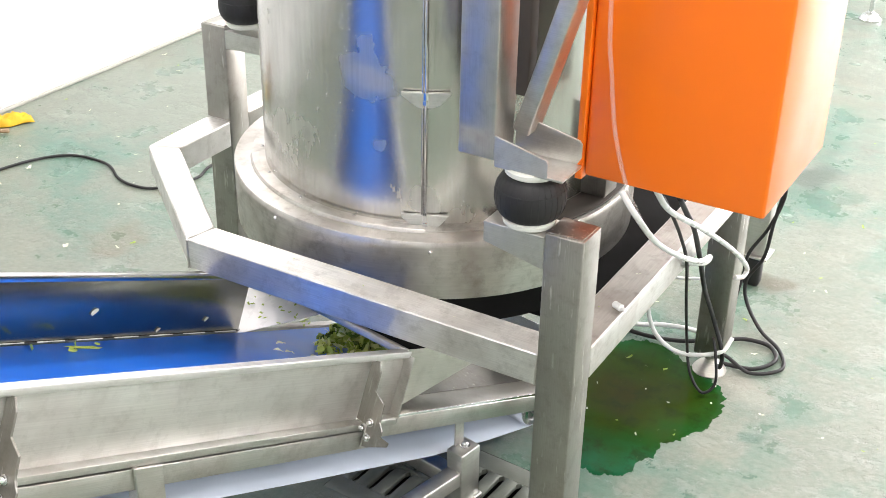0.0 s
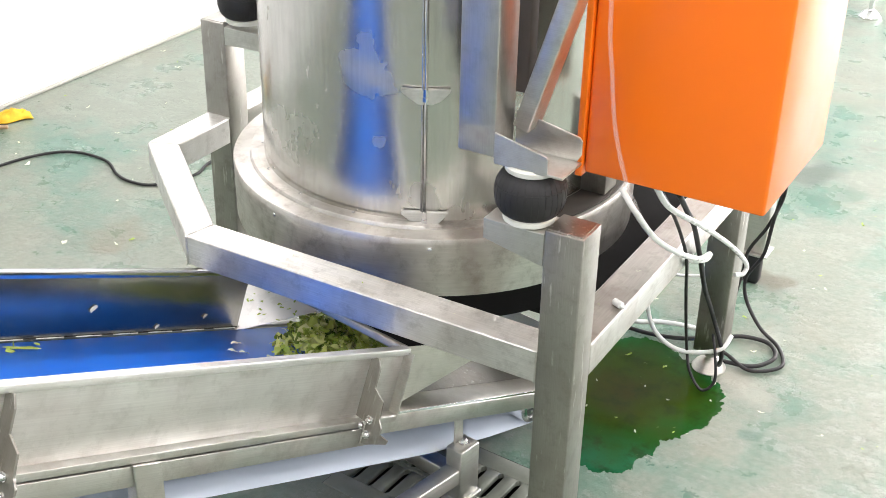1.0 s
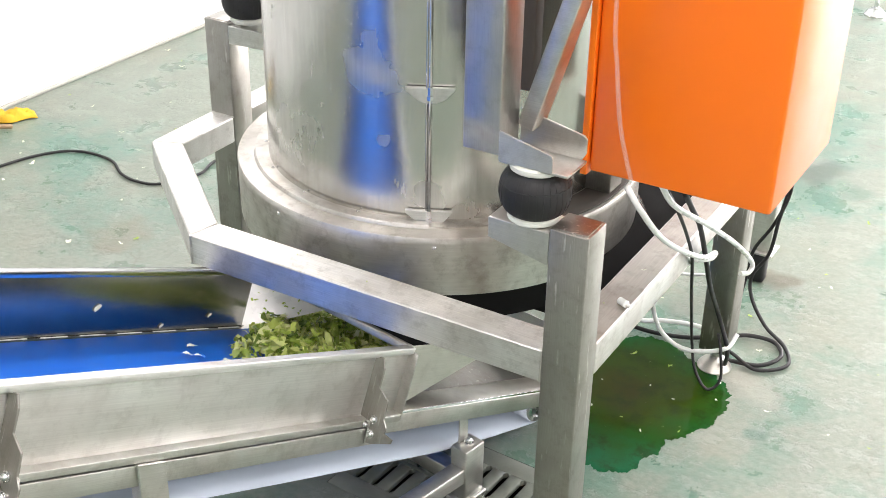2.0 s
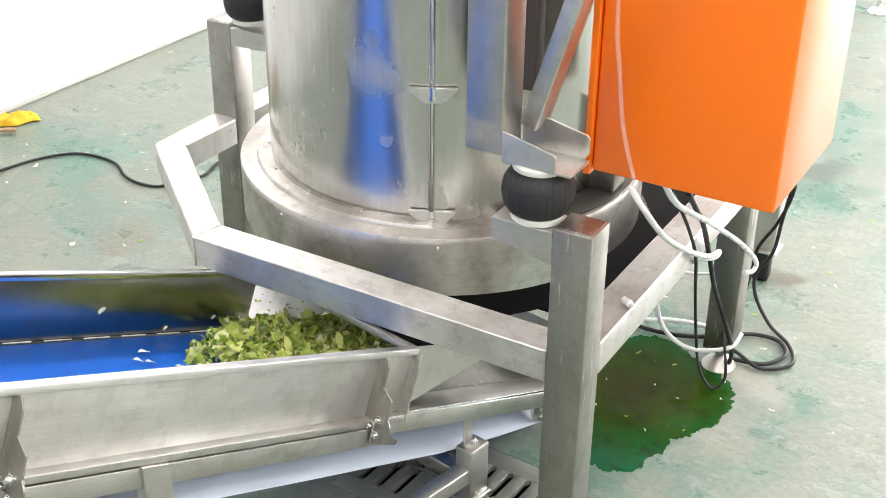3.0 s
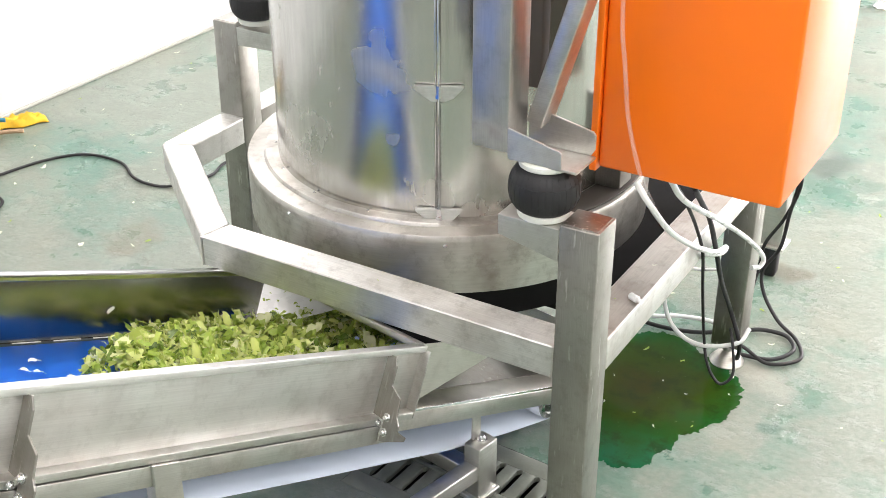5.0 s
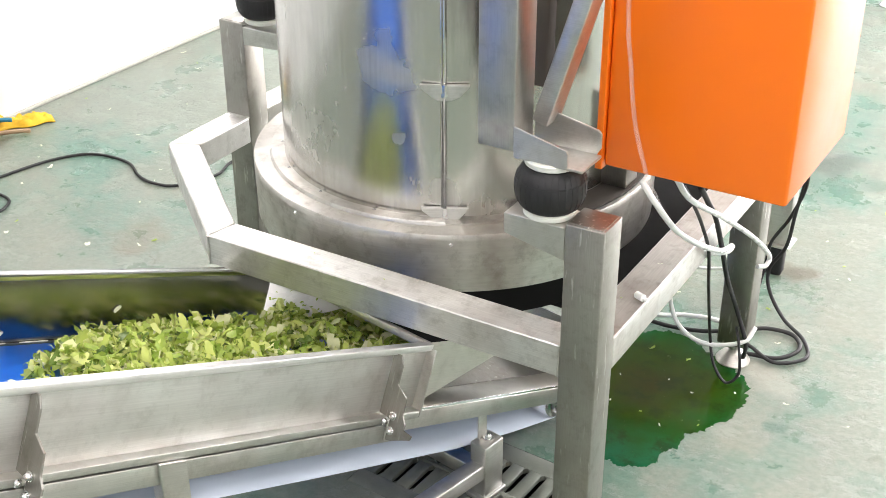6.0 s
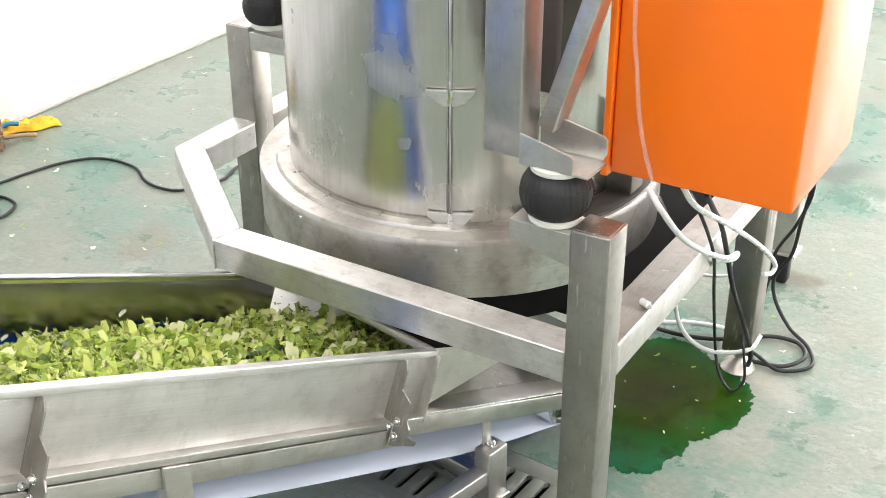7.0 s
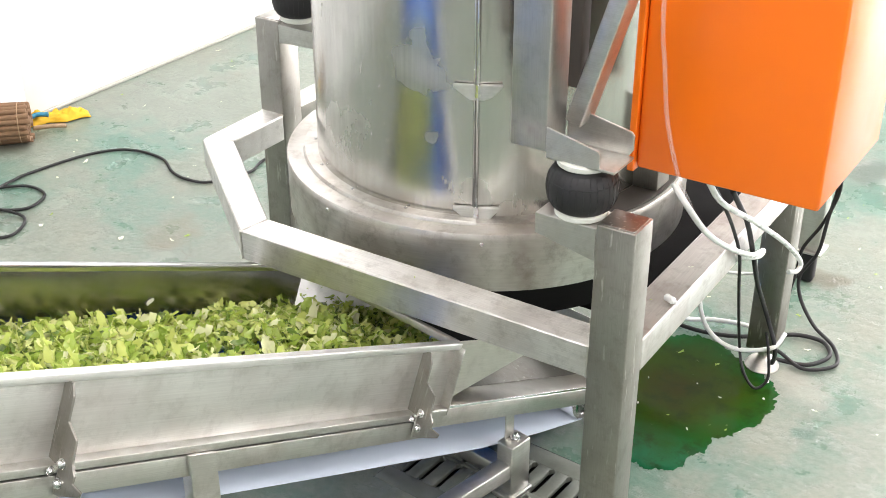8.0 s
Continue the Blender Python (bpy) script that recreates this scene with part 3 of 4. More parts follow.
    part("shade_skirt", lathe([(0.434, 0.474), (0.434, 0.415), (0.430, 0.415), (0.430, 0.474)], 40, closed=True, m=at, arc=95, start=-100), SHADE_BLACK, ring, "added black band for the shade under the ring")
    part("shade_sheet", prism([(-0.20, 0.40), (-0.072, 0.34), (-0.072, 0.895), (-0.30, 0.895), (-0.22, 0.70), (-0.185, 0.52)], 0.006, Matrix.Translation((0, 0, 0.476)), 0.001), SHADE_BLACK, d, "added black sheet for the dark gap beside the ring")
    # rim strip with the gap of the door
    part("door_rim", lathe([(0.406, 0.602), (0.402, 0.6085), (0.388, 0.6095), (0.388, 0.6065), (0.406, 0.6015)], 64, closed=True, m=at, arc=80, start=-142), STEEL_RING, ring)
    # latch rod of the drum door
    a = radians(-62.2)
    out, tan = Vector((math.cos(a), math.sin(a), 0)), Vector((-math.sin(a), math.cos(a), 0))
    base = Vector((CX, CY, 0)) + out * 0.374
    frame_m = Matrix((tan, Vector((0, 0, 1)), out)).transposed().to_4x4()
    rod = part("latch_rod", lathe([(0.0032, 0.605), (0.0032, 1.42)], 10, m=Matrix.Translation(base + out * 0.013)), STEEL_SHINY, shell, "thin polished latch rod")
    for off in (-0.006,):
        part("latch_rod", lathe([(0.0022, 0.63), (0.0022, 1.42)], 8, m=Matrix.Translation(base + out * 0.008 + tan * off)), STEEL_SHINY, shell)
    for z in (0.628, 0.880, 1.13, 1.38):
        m = Matrix.Translation(base + Vector((0, 0, z))) @ frame_m
        wing = part("latch_plate", prism([(-0.046, 0), (0.046, 0.001), (0.044, -0.004), (0.028, -0.021), (0.012, -0.028), (-0.014, -0.028), (-0.030, -0.017), (-0.045, -0.005)], 0.002, m @ Matrix.Translation((0, 0, 0.008)) @ Matrix.Rotation(radians(-4), 4, "X"), 0.0006), STEEL, shell, "small winged steel latch plate")
        part("lip", box((-0.046, 0.0, 0.002), (0.046, 0.002, 0.009), 0.0008, bmesh.new(), m), STEEL, wing)
        b = lathe([(0.0065, -0.020), (0.0065, -0.012), (0.005, -0.012), (0.005, 0.004)], 6, m=Matrix.Translation(base + out * 0.0135 + Vector((0, 0, z))))
        part("nut", b, STEEL_SHINY, wing)
    # air springs and their brackets
    bx, by = -0.116, 0.036
    air_spring(d, bx, by, 0.782, 0.883)
    air_spring(d, -1.118, 0.548, 0.793, 0.890)
    b = box((-0.182, 0.0, 0.775), (-W - 0.0005, W, 0.780), 0.001)
    prism([(0, 0), (0.1115, 0), (0.1115, -0.058), (0.0, -0.035)], 0.004, Matrix.Translation((-0.182, 0.004, 0.778)) @ Matrix.Rotation(radians(90), 4, "X"), 0.0008, b)
    prism([(0, 0), (0.1115, 0), (0.1115, -0.058), (0.0, -0.035)], 0.004, Matrix.Translation((-0.182, W, 0.778)) @ Matrix.Rotation(radians(90), 4, "X"), 0.0008, b)
    part("lower_bracket", b, STEEL, d)
    b = box((-1.1535, 0.513, 0.777), (-1.045, 0.583, 0.782), 0.001)
    prism([(0, 0), (0.1085, 0), (0.1085, -0.038), (0.0, -0.042)], 0.004, Matrix.Translation((-1.1535, 0.517, 0.780)) @ Matrix.Rotation(radians(90), 4, "X"), 0.0008, b)
    part("lower_bracket", b, STEEL, d)
    # hanging post with its bracket above the front spring
    post = part("drum_post", box((-0.235, 0.0, 0.892), (-0.167, 0.068, 1.50), 0.003), STEEL_POST, d)
    b = box((-0.167, 0.0, 0.882), (-0.045, 0.072, 0.887), 0.001)
    prism([(0, 0), (0.096, 0), (0.096, 0.026), (0.093, 0.031), (0.0, 0.052)], 0.004, Matrix.Translation((-0.167, 0.002, 0.885)) @ Matrix.Rotation(radians(90), 4, "X"), 0.0008, b)
    prism([(0, 0), (0.110, 0), (0.120, 0.016), (0.120, 0.040), (0.115, 0.046), (0.0, 0.069)], 0.004, Matrix.Translation((-0.167, 0.076, 0.882)) @ Matrix.Rotation(radians(90), 4, "X"), 0.0008, b)
    part("upper_bracket", b, STEEL, post)
    part("brace", bar((-0.146, 0.070, 0.930), (-0.002, 0.070, 1.40), 0.050, 0.030), STEEL, d)
    arm_end = Vector((CX, CY, 1.36)) + Vector((0.40, -0.52, 0)).normalized() * 0.372
    part("drum_arm", bar((-0.2, 0.034, 1.36), arm_end, 0.06, 0.06), STEEL, d)
    part("upper_bracket", box((-1.15, 0.51, 0.889), (-0.951, 0.586, 0.897), 0.001), STEEL, d)
    # added plate: the drum's dark reflection beside the brace, built as colour
    part("shade_backing", box((-0.338, 0.20, 0.925), (-0.212, 0.23, 1.50), 0.003), SHADE_BROWN, d, "added dark brown plate for the dark reflection behind the brace")
    # drive cover
    cover = part("drive_cover", box((-0.098, 0.205, 0.803), (0.225, 0.55, 1.50), 0.006), ORANGE, d, "glossy orange painted sheet metal drive cover")
    part("flange", box((-0.112, 0.198, 0.797), (-0.099, 0.222, 1.50), 0.002), ORANGE, cover)
    # added unseen panel keeps the cover's orange out of the drum's reflection
    part("reflection_panel", box((-0.1025, 0.224, 0.81), (-0.0985, 0.546, 1.50), 0.001), STEEL_LEG, cover, "added grimy steel panel, out of view, for the drum's reflection")
    # added black sheet stands in for the dark inside of the cover
    part("shade_pan", box((-0.085, 0.235, 0.8000), (0.205, 0.535, 0.8028), 0.001), SHADE_BLACK, cover, "added black sheet for the shade inside the cover")
    part("cover_bracket", box((-0.25, 0.26, 1.32), (-0.098, 0.34, 1.38), 0.004), STEEL, d)
    # added plate paints the cover's dark reflection onto the ring
    part("reflection_plate", lathe([(0.376, 0.6085), (0.432, 0.6045), (0.433, 0.6015), (0.376, 0.6055)], 48, closed=True, m=at, arc=62, start=-42), SHADE_BROWN, ring, "added brown plate for the dark reflection on the ring")
    part("mount_block", box((-0.300, 0.515, 0.608), (-0.180, 0.575, 0.80), 0.002), STEEL_LEG, d, "dull steel mounting block under the drive cover")
    return d


dryer = build_dryer()

# ---- belt conveyor: u runs up the belt, v towards its near side, w out of it ----
UP = Vector((-0.1686, -0.9098, 0.3794)).normalized()
NEAR = Vector((0.9833, -0.1822, 0.0)).normalized()
OUT = UP.cross(NEAR).normalized()
if OUT.z < 0:
    OUT = -OUT
CONV = Matrix((UP, NEAR, OUT)).transposed().to_4x4()
CONV.translation = Vector((-0.364, 0.0534, 0.43))
BELT_W, WIDE, HEAD, TAIL = -0.131, 0.442, 2.2, -0.575
FLAT = Matrix.Rotation(radians(90), 4, "X")


def belt_loop():
    """A closed belt: blue outside, pale fabric inside."""
    b = bmesh.new()
    r, th = 0.0465, 0.003
    mid = BELT_W - r
    line = []
    for i in range(13):
        a = radians(90 + 180 * i / 12)
        line.append((TAIL + 0.03 + r * math.cos(a), mid + r * math.sin(a), math.cos(a), math.sin(a)))
    for u, w in ((-0.40, -0.238), (-0.20, -0.250), (0.2, -0.250), (0.6, -0.247), (1.2, -0.245), (1.8, -0.235)):
        line.append((u, w, 0.0, -1.0))
    for i in range(13):
        a = radians(-90 + 180 * i / 12)
        line.append((HEAD - 0.03 + r * math.cos(a), mid + r * math.sin(a), math.cos(a), math.sin(a)))
    v0, v1 = -WIDE + 0.012, -0.012
    rows = []
    for u, w, nu, nw in line:
        rows.append([b.verts.new(p) for p in ((u, v0, w), (u, v1, w), (u - nu * th, v1, w - nw * th), (u - nu * th, v0, w - nw * th))])
    for i, ra in enumerate(rows):
        rb = rows[(i + 1) % len(rows)]
        for k in range(4):
            f = b.faces.new((ra[k], ra[(k + 1) % 4], rb[(k + 1) % 4], rb[k]))
            f.material_index = 0 if k == 0 else 1
            f.smooth = k in (0, 2)
    bmesh.ops.recalc_face_normals(b, faces=b.faces[:])
    return b


def hook_bracket(parent, u):
    """A notched plate that stands out from the trough wall and is bolted to the beams below."""
    o = [(0.0005, -0.014), (0.006, -0.010), (0.019, -0.008), (0.027, -0.026), (0.027, -0.062), (0.053, -0.079), (0.055, -0.113), (0.065, -0.127), (0.064, -0.138), (0.085, -0.141), (0.083, -0.149), (0.058, -0.160), (0.040, -0.168), (0.028, -0.1705), (0.028, -0.130), (0.0005, -0.1265)]
    m = Matrix.Translation((u - 0.002, 0.001, 0)) @ Matrix(((0, 0, 1, 0), (1, 0, 0, 0), (0, 1, 0, 0), (0, 0, 0, 1)))
    plate = part("hook_bracket", prism(o, 0.004, m, 0.0006), STEEL_LEG, parent, "notched steel bracket plate")
    part("tab", box((u - 0.030, 0.0215, -0.176), (u - 0.0025, 0.0245, -0.136), 0.0008), STEEL, plate)
    for v, w in ((0.036, -0.121), (0.037, -0.150)):
        part("bolt", dome(0.0062, 0.009, Matrix.Translation((u + 0.002, v, w)) @ Matrix.Rotation(radians(90), 4, "Y")), STEEL_SHINY, plate)
    part("bolt", dome(0.005, 0.007, Matrix.Translation((u + 0.012, 0.0245, -0.135)) @ Matrix.Rotation(radians(-90), 4, "X")), STEEL_SHINY, plate)
    return plate


def build_conveyor():
    c = thing("belt_conveyor", "inclined belt conveyor with stainless trough and blue belt under the dryer", "conveyor", CONV)
    part("belt", belt_loop(), [BELT, LINER], c, "bright blue plastic belt with pale underside")
    bw = BELT_W
    # trough walls with rolled top edges
    for nm, v0, v1 in (("near", -0.003, 0.0), ("far", -WIDE, -WIDE + 0.003)):
        wall = part("trough_wall", box((0.0, v0, bw - 0.012), (HEAD - 0.04, v1, -0.004), 0.0008), STEEL_TROUGH if nm == "near" else STEEL_SHADED, c, "smooth stainless trough side wall")
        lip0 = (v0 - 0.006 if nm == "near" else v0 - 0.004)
        part("rim", box((-0.002, lip0, -0.011), (HEAD - 0.04, lip0 + 0.020, 0.002), 0.0015), STEEL_SHINY if nm == "far" else STEEL_RIM_LIT, wall)
        if nm == "near":
            part("end_flange", box((-0.002, v0 - (0 if nm == "near" else 0.02), bw - 0.01), (0.0015, v1 + (0.022 if nm == "near" else 0), -0.006), 0.0006), STEEL, wall)
    # sealing strip with clips at the foot of the far wall
    strip = part("belt_seal", box((0.0, -WIDE + 0.003, bw + 0.0015), (HEAD - 0.05, -WIDE + 0.0045, bw + 0.0020), 0.0003), DARK, c, "dark seal strip at the belt edge")
    clip = None
    for i in range(24):
        if clip is None:
            clip = part("clip", box((0.01, -WIDE + 0.0045, bw + 0.001), (0.068, -WIDE + 0.0065, bw + 0.0030), 0.0004), WHITE_PLATE, strip)
        else:
            k = clip.copy()
            scene.collection.objects.link(k)
            k.location = (i * 0.085, 0, 0)
    # side frames
    for v0, v1 in ((-0.002, 0.020), (-WIDE - 0.02, -WIDE + 0.001)):
        part("side_ledge", box((0.002, v0, bw - 0.012), (HEAD, v1 + 0.001, bw + 0.001), 0.001), STEEL, c)
        part("side_beam", box((0.05, v0, bw - 0.052), (HEAD, v1, bw - 0.016), 0.0012), STEEL, c)
        part("side_beam", box((TAIL, v0, bw - 0.034), (0.045, v1, bw + 0.0025), 0.0012), STEEL, c)
    # loading box below the drum
    dl = bw + 0.003
    part("loading_ledge", box((TAIL, -0.052, dl), (-0.004, 0.016, dl + 0.003), 0.001), LEDGE, c, "flat dull steel ledge beside the belt")
    part("cheek_plate", prism([(-0.004, -0.127), (-0.004, 0.0), (-0.45, 0.0), (-0.45, -0.004), (-0.335, -0.006)], 0.002, Matrix.Translation((0, -0.003, 0)) @ FLAT, 0.0004), LEDGE, c, "triangular steel cheek plate of the loading box")
    along = Matrix(((0, 0, 1, 0), (1, 0, 0, 0), (0, 1, 0, 0), (0, 0, 0, 1)))
    part("guide_plate", prism([(-0.050, dl + 0.002), (-0.048, dl + 0.004), (-0.160, dl + 0.034), (-0.162, dl + 0.032)], -TAIL - 0.02, Matrix.Translation((TAIL, 0, 0)) @ along, 0.0004), STEEL_LEG, c, "sloping dull steel guide plate")
    part("ledge_lip", box((TAIL, 0.0165, dl - 0.010), (-0.004, 0.0185, dl + 0.0045), 0.0006), STEEL_SHINY, c)
    shelf = part("chute_shelf", prism([(-0.812, 0.0), (-0.64, 0.15), (-0.50, 0.33), (-0.93, 0.36), (-0.95, 0.02)], 0.002, Matrix.Translation((0, 0.075, 0.300)) @ Matrix.Rotation(radians(17.5), 4, "X"), 0.0004), GLARE_WHITE, c, "wet chute shelf, glare painted white, strewn with leaf bits")
    shelf.matrix_local = CONV.inverted()
    part("back_plate", box((TAIL - 0.002, -WIDE, bw), (TAIL + 0.001, 0.0, 0.0), 0.0005), STEEL_TROUGH, c)
    part("cross_bar", box((-0.012, -WIDE, -0.013), (0.006, -0.004, 0.001), 0.002), STEEL, c)
    # added black sheet paints the shade below the drum
    part("shade_flap", box((-0.115, -0.40, -0.009), (-0.0125, -0.005, -0.006), 0.0008), SHADE_BLACK, c, "added black sheet for the shade behind the cross bar")
    # added unseen sheet so the far wall mirrors the belt, not pale steel
    part("inner_sheet", box((0.004, -0.0052, bw + 0.003), (HEAD - 0.05, -0.0035, -0.012), 0.0004), STEEL_SHADED, c, "added mirror-like sheet that darkens the trough reflections")
    # rollers
    for u in (TAIL + 0.03, HEAD - 0.03):
        part("roller", lathe([(0.038, -WIDE + 0.014), (0.042, -WIDE + 0.018), (0.042, -0.012), (0.038, -0.006), (0.028, -0.006), (0.028, -0.012), (0.012, -0.012), (0.012, 0.004)], 36, m=Matrix.Translation((u, 0, bw - 0.0465)) @ Matrix.Rotation(radians(-90), 4, "X")), STEEL_SHINY, c, "polished conveyor end roller")
    for v0, v1 in ((0.002, 0.008), (-WIDE - 0.008, -WIDE - 0.002)):
        part("roller_plate", box((TAIL + 0.0, v0, bw - 0.095), (TAIL + 0.022, v1, bw - 0.012), 0.002), STEEL, c)
    for u in (0.097, 0.854):
        hook_bracket(c, u)
    # uprights
    inv = CONV.inverted()
    for u, wide in ((0.597, 0.054), (1.9, 0.054)):
        for v, side in ((0.0, 1), (-WIDE, -1)):
            w0 = bw - 0.0125
            foot = (CONV @ Vector((u, v, w0))).z - 0.05
            du, dw = -UP.z * foot, -OUT.z * foot
            o = [(u - wide / 2, w0), (u + wide / 2, w0), (u + wide / 2 + du, w0 + dw), (u - wide / 2 + du, w0 + dw)]
            up = part("upright", prism(o, 0.026, Matrix.Translation((0, v + (0.026 if side > 0 else 0.0), 0)) @ FLAT, 0.0015), STEEL, c)
            p = CONV @ Vector((u + du, v + 0.013 * side, w0 + dw))
            part("leveling_foot", lathe([(0.032, 0), (0.032, 0.006), (0.012, 0.022), (0.008, 0.022), (0.008, 0.06)], 20, m=inv @ Matrix.Translation((p.x, p.y, 0))), STEEL_SHINY, up)
    # short tail posts with a low cross tube
    posts = []
    for v in (0.028, -WIDE - 0.028):
        p = CONV @ Vector((-0.243, v, bw - 0.085))
        posts.append(p)
        m = inv @ Matrix.Translation((p.x, p.y, 0)) @ Matrix.Rotation(math.atan2(UP.y, UP.x), 4, "Z")
        up = part("tail_post", box((-0.029, -0.021, 0.012), (0.029, 0.021, p.z), 0.003), STEEL, c)
        up.matrix_local = m
        part("bolt", dome(0.008, 0.012, Matrix.Translation((-0.004, 0, p.z))), STEEL_SHINY, up)
        part("base_plate", box((-0.036, -0.026, 0), (0.036, 0.026, 0.012), 0.003), STEEL, up)
        part("hanger_tab", box((-0.014, -0.016, p.z), (0.012, -0.012, p.z + 0.062), 0.001), STEEL, up)
    b = bar((posts[0].x, posts[0].y, 0.045), (posts[1].x, posts[1].y, 0.045), 0.036, 0.036)
    x = part("cross_tube", b, STEEL, c)
    x.matrix_local = inv
    for p, q in ((posts[0], CONV @ Vector((0.575, 0.0, 0))), (posts[1], CONV @ Vector((0.575, -WIDE - 0.012, 0)))):
        x = part("floor_tube", bar((p.x, p.y, 0.075), (q.x, q.y, 0.075), 0.036, 0.036), STEEL, c)
        x.matrix_local = inv
    return c


conveyor = build_conveyor()


# ---- hoses, cables and small things on the floor ----
def line_thing(name, label, category, points, radius, mat, part_name="sheath"):
    ob = part(name, sweep(points, radius), mat)
    return tagged(ob, label, category)


def build_lines():
    line_thing("air_hose", "translucent air hose hanging down the orange cover", "hose", [(-0.068, 0.190, 1.45), (-0.066, 0.190, 1.11), (-0.055, 0.191, 1.0), (-0.040, 0.190, 0.903), (-0.013, 0.193, 0.811), (0.005, 0.20, 0.77), (0.015, 0.215, 0.735)], 0.004, CLEAR_HOSE)
    line_thing("air_hose", "white plastic air hose looping below the orange cover", "hose", [(-0.02, 0.19, 0.80), (0.01, 0.19, 0.762), (0.02, 0.28, 0.672), (0.02, 0.42, 0.578), (0.022, 0.55, 0.505), (0.022, 0.618, 0.484), (0.019, 0.612, 0.474), (0.012, 0.57, 0.487), (0.005, 0.53, 0.505), (-0.006, 0.51, 0.515)], 0.0056, HOSE)
    line_thing("air_hose", "white plastic air hose bending down beside a steel leg", "hose", [(0.03, 0.22, 0.805), (0.03, 0.31, 0.724), (0.03, 0.526, 0.59), (0.03, 0.744, 0.447), (0.03, 0.890, 0.335), (0.028, 0.885, 0.31), (0.015, 0.86, 0.315)], 0.0056, HOSE)
    line_thing("power_cable", "thick black cable hanging down the steel leg", "cable", [(0.030, 0.353, 0.733), (0.025, 0.425, 0.667), (0.020, 0.497, 0.601), (0.012, 0.586, 0.491), (0.000, 0.690, 0.362), (-0.027, 0.868, 0.197), (0.008, 0.87, 0.105), (0.0, 0.90, 0.04), (-0.02, 0.96, 0.012), (0.06, 0.979, 0.011), (0.096, 1.045, 0.011), (0.065, 1.101, 0.011), (0.006, 1.103, 0.011), (-0.044, 1.073, 0.011), (-0.15, 1.0, 0.011), (-0.30, 0.985, 0.011), (-0.6, 1.05, 0.011)], 0.0054, CABLE)
    line_thing("sensor_cable", "thin black cable hanging in a loop by the leveling foot", "cable", [(0.030, 0.256, 0.778), (0.020, 0.351, 0.697), (0.014, 0.437, 0.610), (0.010, 0.507, 0.520), (-0.030, 0.660, 0.353), (-0.071, 0.84, 0.123), (-0.050, 0.83, 0.045), (-0.012, 0.818, 0.010), (0.012, 0.835, 0.035), (0.0, 0.85, 0.10), (-0.02, 0.88, 0.13)], 0.0036, CABLE)
    line_thing("air_hose", "white air hose drooping round the foot of the steel leg", "hose", [(-0.185, 0.80, 0.40), (-0.183, 0.83, 0.25), (-0.164, 0.84, 0.141), (-0.121, 0.845, 0.091), (-0.063, 0.85, 0.082), (0.006, 0.865, 0.105), (0.02, 0.90, 0.13)], 0.0054, HOSE)
    line_thing("air_hose", "white air hose lying on the green floor", "hose", [(-0.55, 1.02, 0.008), (-0.284, 0.995, 0.025), (-0.201, 1.03, 0.026), (-0.115, 1.05, 0.025), (-0.05, 1.01, 0.03)], 0.006, HOSE)
    line_thing("air_hose", "thin white hose stretched low behind the steel leg", "hose", [(-0.36, 1.05, 0.20), (-0.22, 1.08, 0.145), (-0.13, 1.09, 0.155), (-0.05, 1.10, 0.18)], 0.004, HOSE)
    line_thing("power_cable", "black cable running down and across the floor", "cable", [(0.03, 1.10, 0.50), (0.013, 1.2, 0.389), (0.001, 1.2, 0.3), (-0.01, 1.2, 0.201), (-0.045, 1.2, 0.125), (-0.033, 1.19, 0.065), (0.02, 1.16, 0.014), (0.09, 1.10, 0.008), (0.12, 1.02, 0.008), (0.06, 0.96, 0.010), (-0.01, 0.985, 0.020), (-0.09, 1.03, 0.010)], 0.0048, CABLE)
    line_thing("power_cable", "black cable wound along a steel post", "cable", [(0.02, 1.14, 0.52), (0.018, 1.2, 0.385), (-0.012, 1.21, 0.28), (-0.055, 1.22, 0.19), (-0.06, 1.21, 0.12), (-0.07, 1.15, 0.03), (-0.12, 1.10, 0.008)], 0.0045, CABLE)
    line_thing("power_cable", "black cable snaking over the green floor", "cable", [(-2.50, 0.30, 0.006), (-2.45, 0.42, 0.006), (-2.40, 0.52, 0.006), (-2.401, 0.63, 0.006), (-2.401, 0.70, 0.006), (-2.355, 0.899, 0.006), (-2.27, 1.008, 0.006), (-2.127, 1.019, 0.006), (-2.02, 0.96, 0.006), (-1.94, 0.945, 0.006), (-1.868, 0.971, 0.006), (-1.812, 1.093, 0.006), (-1.83, 1.25, 0.006), (-1.7, 1.7, 0.006)], 0.0047, CABLE)
    line_thing("power_cable", "black cable lying in loops on the green floor", "cable", [(-2.44, 0.50, 0.006), (-2.391, 0.579, 0.007), (-2.326, 0.636, 0.006), (-2.237, 0.621, 0.006), (-2.208, 0.533, 0.006), (-2.268, 0.476, 0.006), (-2.33, 0.42, 0.018), (-2.256, 0.462, 0.018), (-2.169, 0.482, 0.006), (-2.114, 0.41, 0.006), (-2.128, 0.355, 0.006), (-2.25, 0.28, 0.006)], 0.0047, CABLE)


def rear_post():
    p = thing("steel_post", "stainless post with a black clamp foot behind the dryer", "post", Matrix.Translation((-0.115, 1.385, 0)))
    part("tube", box((0, 0, 0.10), (0.06, 0.05, 0.75), 0.003), STEEL, p)
    part("flange", box((-0.01, -0.012, 0.094), (0.07, 0.062, 0.100), 0.001), STEEL, p)
    part("clamp_foot", box((0.005, 0.005, 0.0), (0.052, 0.045, 0.094), 0.008), RUBBER, p, "black plastic foot")


